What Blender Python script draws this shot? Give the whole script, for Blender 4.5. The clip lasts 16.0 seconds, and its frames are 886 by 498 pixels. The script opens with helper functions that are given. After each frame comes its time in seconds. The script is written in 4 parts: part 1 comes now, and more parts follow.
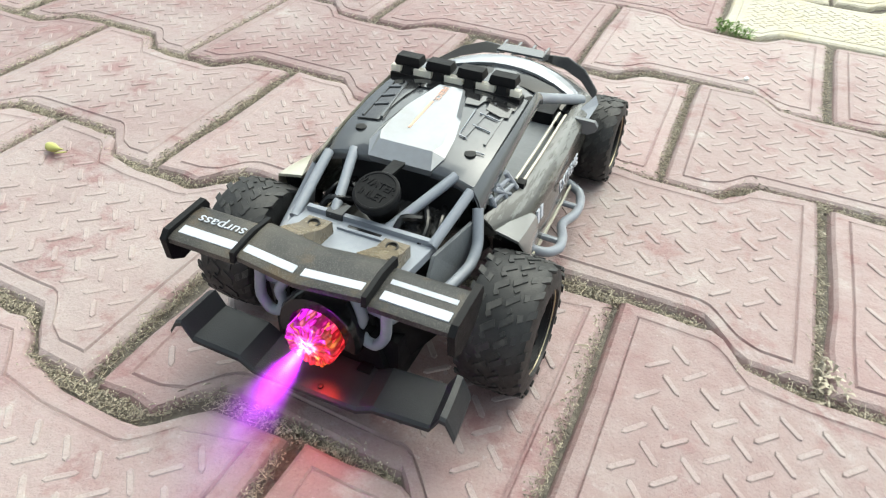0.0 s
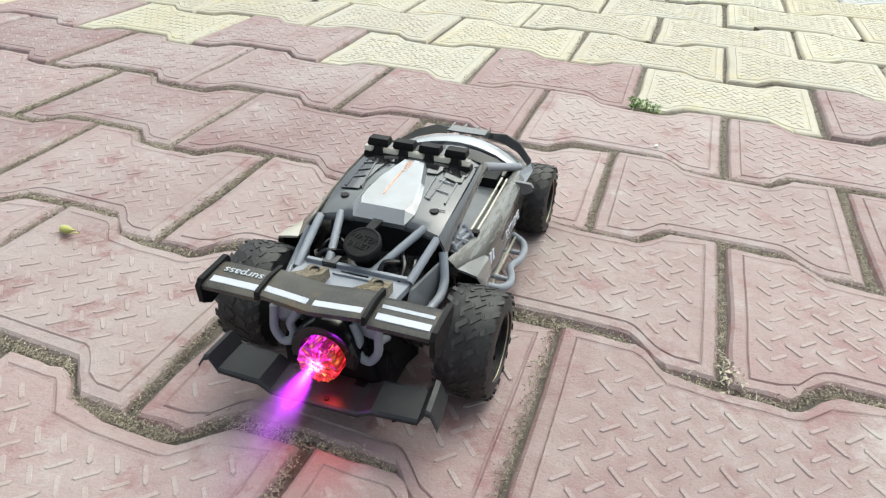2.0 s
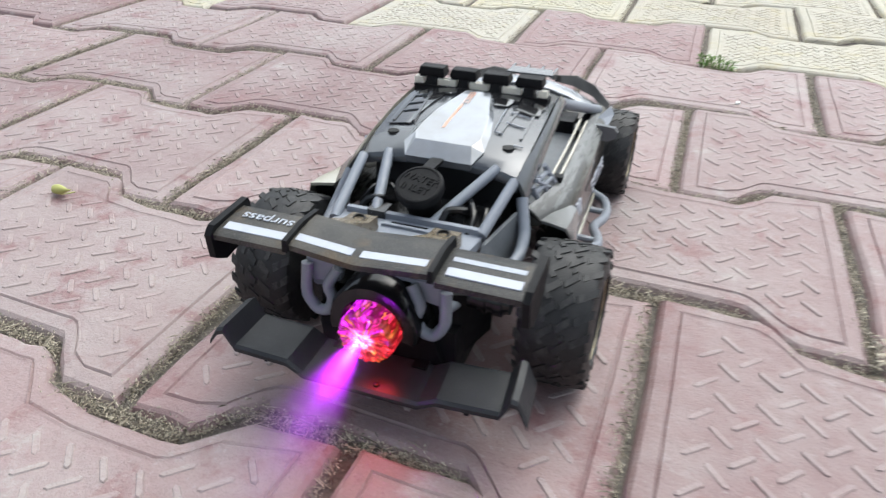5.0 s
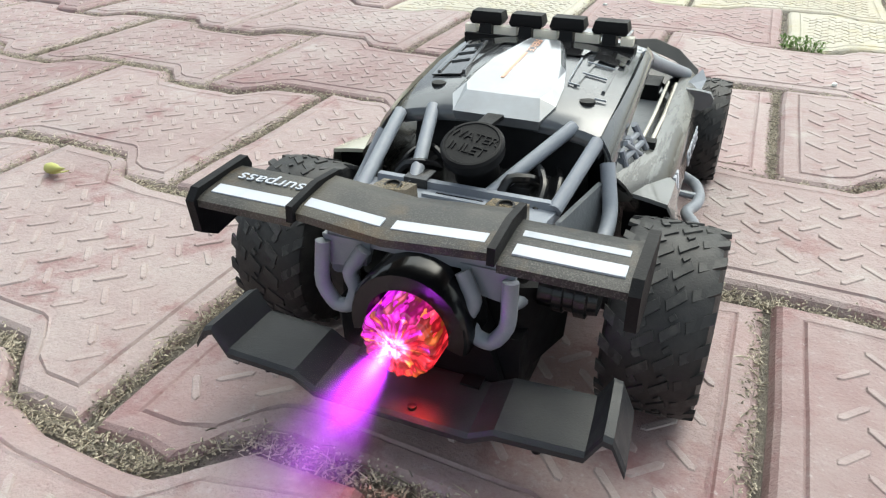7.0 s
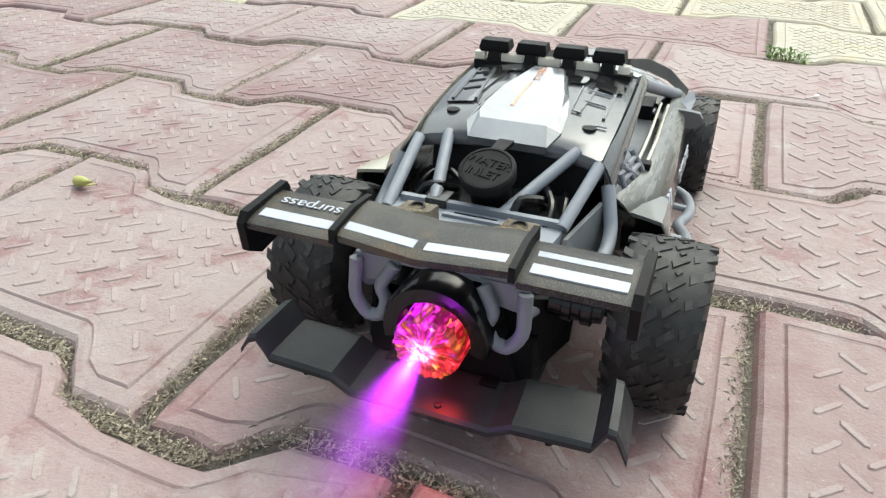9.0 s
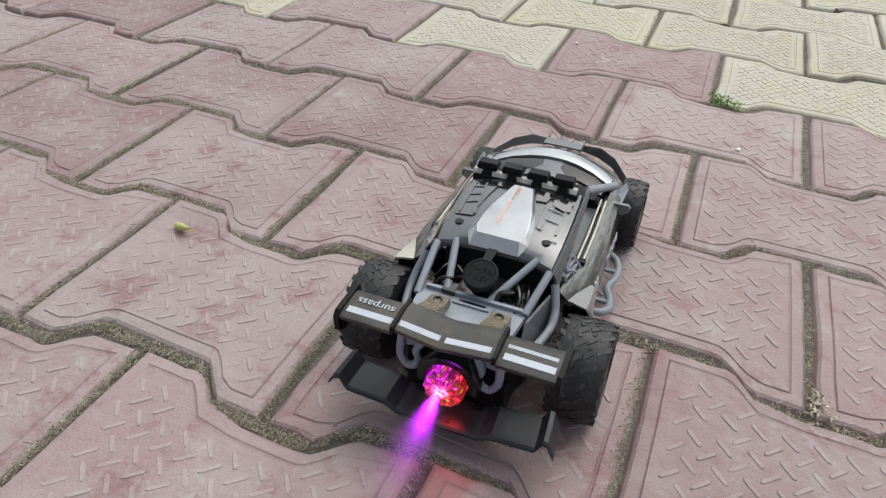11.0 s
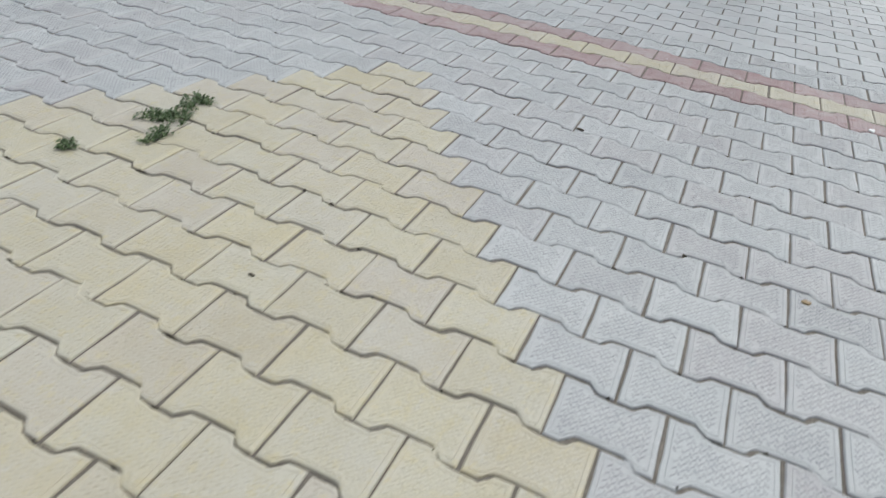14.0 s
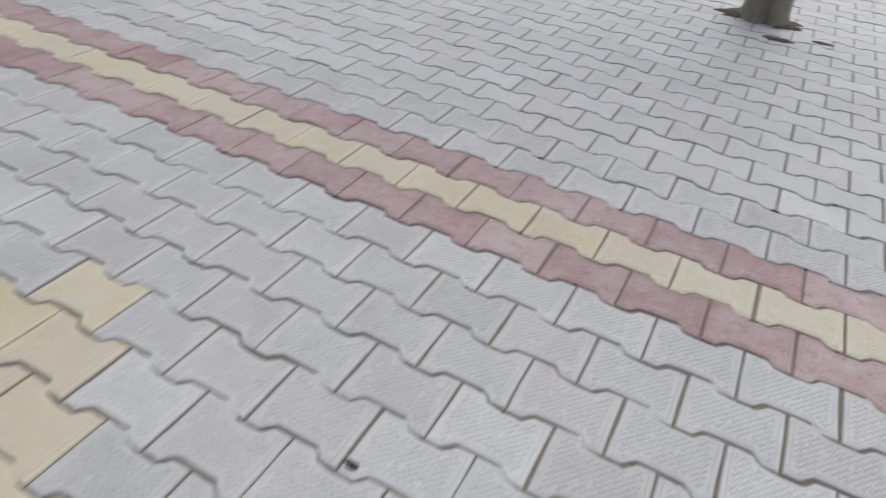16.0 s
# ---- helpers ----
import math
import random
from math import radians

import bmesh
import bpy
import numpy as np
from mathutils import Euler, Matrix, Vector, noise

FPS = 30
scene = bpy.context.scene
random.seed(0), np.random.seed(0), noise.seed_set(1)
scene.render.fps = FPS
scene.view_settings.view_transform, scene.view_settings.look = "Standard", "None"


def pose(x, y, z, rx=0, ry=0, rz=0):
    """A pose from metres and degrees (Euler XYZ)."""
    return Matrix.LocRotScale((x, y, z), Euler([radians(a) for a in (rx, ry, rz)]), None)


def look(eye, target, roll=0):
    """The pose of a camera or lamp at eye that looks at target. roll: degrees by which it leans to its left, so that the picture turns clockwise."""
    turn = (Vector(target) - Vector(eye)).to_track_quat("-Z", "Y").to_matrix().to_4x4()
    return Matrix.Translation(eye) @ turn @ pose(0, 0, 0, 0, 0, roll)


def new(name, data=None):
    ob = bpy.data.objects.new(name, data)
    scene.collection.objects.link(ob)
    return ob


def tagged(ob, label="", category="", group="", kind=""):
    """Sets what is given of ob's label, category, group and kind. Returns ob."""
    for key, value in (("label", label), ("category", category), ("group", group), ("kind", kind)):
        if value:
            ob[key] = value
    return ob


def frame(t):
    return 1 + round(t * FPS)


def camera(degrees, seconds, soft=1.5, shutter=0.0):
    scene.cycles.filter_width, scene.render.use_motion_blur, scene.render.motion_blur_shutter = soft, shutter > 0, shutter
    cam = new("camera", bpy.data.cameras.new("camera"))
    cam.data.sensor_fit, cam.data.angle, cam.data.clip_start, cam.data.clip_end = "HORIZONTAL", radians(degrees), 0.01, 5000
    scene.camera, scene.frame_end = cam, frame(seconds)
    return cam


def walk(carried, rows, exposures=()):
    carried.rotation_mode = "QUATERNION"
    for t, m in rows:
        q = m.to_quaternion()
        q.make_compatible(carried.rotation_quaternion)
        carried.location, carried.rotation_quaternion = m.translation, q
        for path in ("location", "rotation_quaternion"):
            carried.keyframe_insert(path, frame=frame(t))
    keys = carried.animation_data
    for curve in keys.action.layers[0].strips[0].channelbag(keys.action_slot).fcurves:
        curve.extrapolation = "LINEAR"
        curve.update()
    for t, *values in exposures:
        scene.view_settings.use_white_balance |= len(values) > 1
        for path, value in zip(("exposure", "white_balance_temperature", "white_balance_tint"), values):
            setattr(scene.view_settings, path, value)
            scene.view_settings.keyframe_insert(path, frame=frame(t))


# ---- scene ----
cam = camera(63.99, 16.0, soft=1.2, shutter=0.3)
# seconds, place in metres, turn in degrees
PATH = [
    (0, -0.0629, -0.2746, 0.2420, 52.02, -1.81, 26.40),
    (0.5, -0.0671, -0.3143, 0.2444, 54.89, -1.75, 21.72),
    (1, -0.0474, -0.3437, 0.2701, 57.34, -0.58, 20.11),
    (1.5, -0.0389, -0.3511, 0.2732, 58.19, -0.68, 20.40),
    (2, -0.0411, -0.3487, 0.2717, 58.58, -1.36, 21.33),
    (2.5, -0.0480, -0.3551, 0.2678, 58.13, -1.50, 21.62),
    (3, -0.0431, -0.3573, 0.2674, 58.37, -1.28, 21.33),
    (3.5, -0.0338, -0.3659, 0.2738, 58.70, -1.30, 21.51),
    (4, -0.0345, -0.3712, 0.2725, 58.97, -1.60, 21.56),
    (4.5, -0.0451, -0.3501, 0.2494, 58.91, -1.27, 21.77),
    (5, -0.0851, -0.3009, 0.2070, 58.56, -0.49, 22.65),
    (5.2, -0.1042, -0.2854, 0.1896, 58.55, -0.17, 23.12),
    (7.3, -0.1128, -0.2530, 0.1608, 59.74, 0.32, 25.76),
    (7.5, -0.1134, -0.2545, 0.1637, 58.87, 0.19, 25.42),
    (8, -0.1120, -0.2593, 0.1624, 59.03, 0.51, 25.51),
    (8.5, -0.1108, -0.2606, 0.1609, 59.03, 0.86, 25.42),
    (9, -0.1125, -0.2741, 0.1791, 59.39, 0.13, 24.92),
    (9.5, -0.1093, -0.3094, 0.2161, 57.70, -1.39, 24.35),
    (9.7, -0.1028, -0.3218, 0.2439, 55.96, -1.57, 24.41),
    (11.8, -0.0709, -0.3691, 0.3354, 53.16, -2.03, 24.85),
    (12, -0.0635, -0.3708, 0.3386, 52.87, -2.34, 24.93),
    (12.5, -0.0647, -0.3702, 0.3487, 53.21, -2.86, 25.45),
    (13, -0.0705, -0.1705, 0.4777, 55.47, -4.92, 22.68),
    (13.5, -0.0252, 0.1691, 0.7545, 52.05, -6.12, 23.80),
    (14, 0.0756, 0.5756, 0.9171, 56.75, -6.08, 26.04),
    (14.5, 0.2103, 0.8336, 0.9833, 55.54, -5.45, 26.80),
    (15, 0.2692, 1.1739, 1.0165, 55.78, -5.01, 31.58),
    (15.5, 0.1589, 1.6353, 0.9898, 55.59, -5.34, 37.33),
    (16, 0.0439, 2.1506, 1.0167, 55.03, -5.55, 29.10),
]
EXPOSURES = [(0.0, 0.94, 6680, -2), (0.5, 0.91, 6680, -2), (1.0, 0.79, 6680, -1), (1.5, 0.68, 6680, 0), (2.2, 0.67, 6580, 1), (3.0, 0.63, 6530, 4),
             (3.5, 0.47, 6380, 5), (4.0, 0.39, 6330, 6), (4.5, 0.47, 6280, 6), (5.2, 0.66, 6280, 6), (7.5, 0.77, 6630, 0), (9.0, 0.75, 6630, 0),
             (9.5, 0.55, 6580, 0), (9.7, 0.48, 6580, 2), (11.8, 0.11, 6480, 7), (12.0, 0.13, 6480, 6), (12.5, 0.44, 6480, 8), (13.0, 0.58, 6380, 3),
             (13.5, 0.11, 6380, 6.5), (14.0, 0.01, 6280, 6.5), (14.5, 0.01, 6280, 8.5), (16.0, 0.0, 6480, 12)]
walk(cam, [(t, pose(x, y, z, rx, ry, rz)) for t, x, y, z, rx, ry, rz in PATH], EXPOSURES)

# ---- light: a bright overcast day ----
world = bpy.data.worlds.new("sky")
scene.world = world
world.use_nodes = True
sky = world.node_tree.nodes.new("ShaderNodeTexSky")
sky.sky_type = "NISHITA"
sky.sun_disc = False
sky.sun_elevation, sky.sun_rotation = radians(62), radians(13)
sky.air_density, sky.dust_density, sky.ozone_density = 1.0, 4.5, 1.0
cloud = world.node_tree.nodes.new("ShaderNodeHueSaturation")  # thin cloud takes most of the blue out of the sky
cloud.inputs["Saturation"].default_value = 0.5
world.node_tree.links.new(sky.outputs[0], cloud.inputs["Color"])
world.node_tree.links.new(cloud.outputs[0], world.node_tree.nodes["Background"].inputs[0])
world.node_tree.nodes["Background"].inputs[1].default_value = 0.15
sun_data = bpy.data.lights.new("sun", "SUN")
sun_data.energy, sun_data.angle, sun_data.color = 1.42, radians(90), (0.97, 0.985, 0.97)
sun = new("sun", sun_data)
sun.matrix_world = look((0.5, 2.2, 4.2), (0, 0, 0))

# ---- materials ----
MM = 0.001


class Nodes:
    """A small builder for node materials."""

    def __init__(self, name):
        self.mat = bpy.data.materials.new(name)
        self.mat.use_nodes = True
        self.tree = self.mat.node_tree
        self.bsdf = self.tree.nodes["Principled BSDF"]

    def node(self, kind, **values):
        n = self.tree.nodes.new(kind)
        for key, value in values.items():
            n.inputs[key.replace("_", " ")].default_value = value
        return n

    def link(self, a, b):
        self.tree.links.new(a, b)

    def place(self):
        return self.node("ShaderNodeNewGeometry").outputs["Position"]

    def noise(self, where, scale, detail=4.0, rough=0.6):
        n = self.node("ShaderNodeTexNoise", Scale=scale, Detail=detail, Roughness=rough)
        self.link(where, n.inputs["Vector"])
        return n.outputs["Fac"]

    def ramp(self, fac, low, high, to_low=0.0, to_high=1.0):
        n = self.node("ShaderNodeMapRange")
        n.inputs[1].default_value, n.inputs[2].default_value = low, high
        n.inputs[3].default_value, n.inputs[4].default_value = to_low, to_high
        self.link(fac, n.inputs[0])
        return n.outputs[0]

    def math(self, kind, a, b):
        n = self.node("ShaderNodeMath")
        n.operation = kind
        for slot, v in zip(n.inputs, (a, b)):
            if isinstance(v, (int, float)):
                slot.default_value = v
            else:
                self.link(v, slot)
        return n.outputs[0]

    def mix(self, fac, a, b, kind="MIX"):
        n = self.node("ShaderNodeMix")
        n.data_type, n.blend_type = "RGBA", kind
        for slot, v in ((n.inputs[0], fac), (n.inputs[6], a), (n.inputs[7], b)):
            if isinstance(v, (int, float)):
                slot.default_value = v
            elif isinstance(v, tuple):
                slot.default_value = (*v, 1.0)
            else:
                self.link(v, slot)
        return n.outputs[2]

    def bump(self, height, depth, strength=1.0, under=None):
        n = self.node("ShaderNodeBump", Strength=strength, Distance=depth)
        self.link(height, n.inputs["Height"])
        if under is not None:
            self.link(under, n.inputs["Normal"])
        return n.outputs[0]

    def done(self, colour, rough, normal=None, **values):
        for key, v in (("Base Color", colour), ("Roughness", rough)):
            slot = self.bsdf.inputs[key]
            if isinstance(v, (int, float)):
                slot.default_value = v
            elif isinstance(v, tuple):
                slot.default_value = (*v, 1.0)
            else:
                self.link(v, slot)
        if normal is not None:
            self.link(normal, self.bsdf.inputs["Normal"])
        for key, v in values.items():
            self.bsdf.inputs[key.replace("_", " ")].default_value = v
        return self.mat


def plastic(name, colour, worn, rough, scale=60.0, bump=0.0, grain=900.0, **values):
    """Moulded plastic: slight colour drift, dusty patches and a fine grain."""
    n = Nodes(name)
    where = n.place()
    dust = n.ramp(n.noise(where, scale, 5.0, 0.65), 0.48, 0.75)
    col = n.mix(dust, colour, worn)
    fine = n.noise(where, grain, 2.0, 0.5)
    r = n.math("ADD", n.ramp(n.noise(where, scale * 2.3, 3.0), 0.3, 0.7, -0.06, 0.09), rough)
    return n.done(col, r, n.bump(fine, bump) if bump else None, **values)


def concrete(name, colour, pale, dark, dust, dust_share, odd):
    """Pressed concrete paver, tinted, dusty and stained."""
    n = Nodes(name)
    where = n.place()
    info = n.node("ShaderNodeObjectInfo").outputs["Random"]
    own = n.node("ShaderNodeAttribute")
    own.attribute_name = "tint"
    piece = n.math("FRACT", n.math("ADD", info, own.outputs["Fac"]), 0.0)
    piece2 = n.math("FRACT", n.math("MULTIPLY", piece, 7.31), 0.0)
    large = n.noise(where, 9.0, 5.0, 0.65)
    small = n.noise(where, 70.0, 6.0, 0.7)
    grain = n.noise(where, 750.0, 3.0, 0.7)
    col = n.mix(n.ramp(piece, 0.0, 1.0), colour, pale)
    col = n.mix(n.ramp(piece2, 0.55, 1.0, 0.0, 0.55), col, dark)
    piece3 = n.math("FRACT", n.math("MULTIPLY", piece, 23.17), 0.0)
    col = n.mix(n.ramp(piece3, 0.45, 0.92, 0.0, 0.8), col, odd)
    col = n.mix(n.ramp(small, 0.35, 0.75, 0.0, 0.45), col, pale)
    share = n.math("MULTIPLY", n.ramp(large, 0.3, 0.68), n.ramp(small, 0.25, 0.6, 0.45, 1.0))
    col = n.mix(n.math("MULTIPLY", share, dust_share), col, dust)
    rubbed = n.noise(where, 26.0, 9.0, 0.72)
    col = n.mix(n.ramp(rubbed, 0.53, 0.63, 0.0, 0.75), col, colour)
    col = n.mix(n.ramp(n.noise(where, 17.0, 9.0, 0.78), 0.57, 0.65, 0.0, 0.7), col, dust)
    col = n.mix(n.ramp(n.noise(where, 21.0, 6.0, 0.75), 0.60, 0.76, 0.0, 0.5), col, dark)
    col = n.mix(n.ramp(grain, 0.35, 0.7, 0.0, 0.2), col, dark)
    col = n.mix(n.ramp(n.noise(where, 2.6, 6.0, 0.7), 0.48, 0.70, 0.0, 0.40), col, dark)
    flecks = n.noise(where, 330.0, 4.0, 0.7)
    col = n.mix(n.ramp(flecks, 0.62, 0.70, 0.0, 0.5), col, dust)
    col = n.mix(n.ramp(flecks, 0.28, 0.37, 0.4, 0.0), col, dark)
    rough = n.ramp(small, 0.3, 0.7, 0.40, 0.64)
    b = n.bump(n.noise(where, 130.0, 4.0, 0.6), 0.0010, 1.0)
    b = n.bump(grain, 0.00045, 1.0, b)
    return n.done(col, rough, b)


RED = concrete("red_concrete", (0.212, 0.098, 0.101), (0.312, 0.215, 0.21), (0.145, 0.072, 0.074), (0.40, 0.368, 0.352), 0.66, (0.325, 0.262, 0.252))
WORN_RED = concrete("worn_red_concrete", (0.30, 0.21, 0.205), (0.36, 0.285, 0.275), (0.21, 0.13, 0.13), (0.40, 0.37, 0.35), 0.7, (0.36, 0.28, 0.27))
YELLOW = concrete("yellow_concrete", (0.455, 0.40, 0.245), (0.44, 0.42, 0.335), (0.34, 0.29, 0.185), (0.45, 0.44, 0.395), 0.65, (0.385, 0.345, 0.305))
YELLOW_TREAD = concrete("worn_yellow_concrete", (0.385, 0.355, 0.24), (0.41, 0.385, 0.30), (0.31, 0.27, 0.175), (0.42, 0.41, 0.36), 0.6, (0.37, 0.32, 0.265))
GREY = concrete("grey_concrete", (0.35, 0.367, 0.368), (0.425, 0.44, 0.438), (0.26, 0.264, 0.268), (0.46, 0.463, 0.455), 0.5, (0.335, 0.32, 0.322))
GREY_TREAD = concrete("worn_grey_concrete", (0.24, 0.245, 0.25), (0.29, 0.295, 0.30), (0.15, 0.155, 0.16), (0.31, 0.315, 0.31), 0.4, (0.23, 0.22, 0.22))


# tread bars: worn paler on red, darker than the paver on yellow and grey
TREAD_OF = {"red_concrete": WORN_RED, "yellow_concrete": YELLOW_TREAD, "grey_concrete": GREY_TREAD}


def sand_material():
    n = Nodes("joint_sand")
    where = n.place()
    a = n.noise(where, 260.0, 6.0, 0.8)
    b = n.noise(where, 18.0, 4.0, 0.6)
    col = n.mix(n.ramp(a, 0.3, 0.7), (0.105, 0.092, 0.078), (0.32, 0.288, 0.242))
    col = n.mix(n.ramp(b, 0.5, 0.72, 0.0, 0.5), col, (0.17, 0.14, 0.10))
    return n.done(col, 0.95, n.bump(n.noise(where, 420.0, 5.0, 0.8), 0.004, 1.0))


SAND = sand_material()
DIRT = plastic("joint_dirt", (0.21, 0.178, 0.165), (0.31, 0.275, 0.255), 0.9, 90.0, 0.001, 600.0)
BLACK = plastic("black_plastic", (0.006, 0.006, 0.007), (0.011, 0.0112, 0.0115), 0.48, 70.0, 0.00008, 1600.0, Specular_IOR_Level=0.16)
SLATE = plastic("grained_slate_plastic", (0.017, 0.019, 0.022), (0.028, 0.030, 0.034), 0.42, 60.0, 0.0001, 2200.0, Specular_IOR_Level=0.35)
GLOSS_BLACK = plastic("gloss_black_plastic", (0.006, 0.006, 0.007), (0.014, 0.014, 0.014), 0.16, 50.0, Specular_IOR_Level=0.4)
MOUNT_BROWN = plastic("brownish_gloss_plastic", (0.13, 0.105, 0.07), (0.20, 0.165, 0.11), 0.25, 60.0, 0.0002, 1500.0)
BAR_GREY = plastic("blue_grey_plastic", (0.215, 0.235, 0.272), (0.27, 0.29, 0.32), 0.40, 60.0, 0.0001)
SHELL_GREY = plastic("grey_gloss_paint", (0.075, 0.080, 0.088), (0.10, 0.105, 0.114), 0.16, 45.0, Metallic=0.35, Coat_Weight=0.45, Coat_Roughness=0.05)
DECAL = plastic("dark_gloss_decal", (0.012, 0.012, 0.013), (0.022, 0.022, 0.023), 0.12, 45.0, Coat_Weight=1.0, Coat_Roughness=0.04)
WHITE = plastic("white_panel_paint", (0.30, 0.315, 0.34), (0.25, 0.25, 0.25), 0.13, 40.0, Metallic=0.45, Coat_Weight=0.5, Coat_Roughness=0.06)
SILVER = plastic("silver_paint", (0.62, 0.61, 0.57), (0.45, 0.44, 0.40), 0.24, 40.0, Metallic=0.75)
STRIPE = plastic("white_print", (0.44, 0.465, 0.52), (0.34, 0.36, 0.40), 0.45, 90.0)
ORANGE = plastic("orange_print", (0.70, 0.38, 0.26), (0.62, 0.40, 0.30), 0.35, 90.0)
ENGINE = plastic("satin_black_plastic", (0.014, 0.014, 0.015), (0.035, 0.035, 0.035), 0.2, 50.0)
RUBBER = plastic("tyre_rubber", (0.009, 0.0092, 0.0095), (0.026, 0.0255, 0.025), 0.55, 120.0, 0.00008, 1400.0)
DUSTY_RUBBER = plastic("dusty_tread_rubber", (0.017, 0.0172, 0.0175), (0.060, 0.058, 0.054), 0.55, 160.0, 0.00006, 1400.0)
DARK_GREY = plastic("dark_blue_grey_plastic", (0.13, 0.14, 0.15), (0.17, 0.178, 0.19), 0.35, 60.0, 0.0001)
# cream trim; on the left rail and flare it stands for light
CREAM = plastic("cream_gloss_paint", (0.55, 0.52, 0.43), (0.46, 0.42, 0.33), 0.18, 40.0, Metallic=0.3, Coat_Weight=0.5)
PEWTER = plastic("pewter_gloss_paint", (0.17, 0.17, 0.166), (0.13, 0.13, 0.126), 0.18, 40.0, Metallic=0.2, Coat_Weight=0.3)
GOLD = plastic("gold_rim_edge", (0.50, 0.42, 0.28), (0.34, 0.28, 0.18), 0.30, 80.0, Metallic=0.9)
# near black: the shade inside a screw hole, put into the colour
HOLE = plastic("dark_recess", (0.006, 0.006, 0.006), (0.012, 0.012, 0.012), 0.7)


def wing_material():
    """Grained black plastic; its brownish sheen and fine sparkle are put into the colour."""
    n = Nodes("sparkling_black_plastic")
    co = n.node("ShaderNodeTexCoord").outputs["Object"]
    warm = n.ramp(n.noise(co, 24.0, 3.0, 0.5), 0.44, 0.62)
    grain = n.noise(co, 2400.0, 2.0, 0.5)
    edge = n.ramp(n.noise(co, 55.0, 4.0, 0.6), 0.56, 0.68, 0.0, 0.7)
    col = n.mix(warm, (0.014, 0.014, 0.014), (0.058, 0.052, 0.042))
    col = n.mix(edge, col, (0.085, 0.055, 0.024))
    col = n.mix(n.ramp(grain, 0.52, 0.66, 0.0, 0.28), col, (0.22, 0.21, 0.19))
    return n.done(col, n.ramp(grain, 0.3, 0.7, 0.34, 0.5), n.bump(grain, 0.00010), Specular_IOR_Level=0.4)


WING_BLACK = wing_material()


def camo_material(name, low, high):
    """Printed side panels: silver brush marks over dark grey."""
    n = Nodes(name)
    co = n.node("ShaderNodeTexCoord").outputs["Object"]
    stretch = n.node("ShaderNodeMapping")
    stretch.inputs["Scale"].default_value = (1.0, 0.14, 1.0)
    n.link(co, stretch.inputs["Vector"])
    a = n.noise(stretch.outputs[0], 75.0, 7.0, 0.75)
    dark = n.mix(n.noise(co, 40.0, 3.0), (0.022, 0.021, 0.019), (0.06, 0.054, 0.045))
    pale = n.mix(n.noise(co, 55.0, 4.0), (0.085, 0.09, 0.092), (0.16, 0.157, 0.14))
    col = n.mix(n.ramp(a, low, high), dark, pale)
    return n.done(col, 0.22, None, Coat_Weight=0.15, Coat_Roughness=0.06)


CAMO = camo_material("brushed_dark_print", 0.56, 0.61)
CAMO_LIGHT = camo_material("brushed_silver_print", 0.49, 0.54)


def lens_material():
    """Ribbed red lens, lit from within by violet and red diodes."""
    n = Nodes("lit_red_lens")
    co = n.node("ShaderNodeTexCoord").outputs["Object"]
    split = n.node("ShaderNodeSeparateXYZ")
    n.link(co, split.inputs[0])
    rho = n.math("SQRT", n.math("ADD", n.math("MULTIPLY", split.outputs[0], split.outputs[0]), n.math("MULTIPLY", split.outputs[2], split.outputs[2])), 0.0)
    polar = n.node("ShaderNodeCombineXYZ")
    n.link(n.math("MULTIPLY", n.math("ARCTAN2", split.outputs[2], split.outputs[0]), 4.6), polar.inputs[0])
    n.link(n.math("MULTIPLY", rho, 240.0), polar.inputs[1])
    n.link(n.math("MULTIPLY", split.outputs[1], 150.0), polar.inputs[2])
    cells = n.node("ShaderNodeTexVoronoi", Scale=1.3)
    cells.distance = "MANHATTAN"
    n.link(polar.outputs[0], cells.inputs["Vector"])
    spark = n.ramp(cells.outputs["Distance"], 0.05, 0.75, 1.0, 0.0)
    side = n.ramp(n.math("SUBTRACT", split.outputs[0], n.math("MULTIPLY", split.outputs[2], 0.8)), -0.013, 0.004)
    glow = n.mix(side, (0.75, 0.02, 0.9), (1.0, 0.03, 0.05))
    chance = n.node("ShaderNodeSeparateColor")
    n.link(cells.outputs["Color"], chance.inputs[0])
    glow = n.mix(n.ramp(chance.outputs[0], 0.72, 0.9, 0.0, 0.9), glow, (1.0, 0.22, 0.05))
    dx = n.math("ADD", split.outputs[0], 0.0012)
    dz = n.math("ADD", split.outputs[2], 0.0010)
    far = n.math("SQRT", n.math("ADD", n.math("MULTIPLY", dx, dx), n.math("MULTIPLY", dz, dz)), 0.0)
    core = n.math("MULTIPLY", n.ramp(far, 0.0015, 0.0062, 1.0, 0.0), n.ramp(n.noise(co, 420.0, 2.0), 0.38, 0.6, 0.15, 1.0))
    glow = n.mix(n.math("MULTIPLY", core, 0.8), glow, (0.9, 0.42, 1.0))
    n.link(glow, n.bsdf.inputs["Emission Color"])
    power = n.math("MULTIPLY", n.ramp(spark, 0.1, 0.8, 0.25, 1.0), n.ramp(n.math("POWER", chance.outputs[1], 2.0), 0.05, 1.0, 0.45, 3.6))
    n.link(n.math("ADD", power, n.math("MULTIPLY", core, 3.2)), n.bsdf.inputs["Emission Strength"])
    return n.done((0.22, 0.004, 0.008), 0.10, None, Coat_Weight=0.2)


LENS = lens_material()


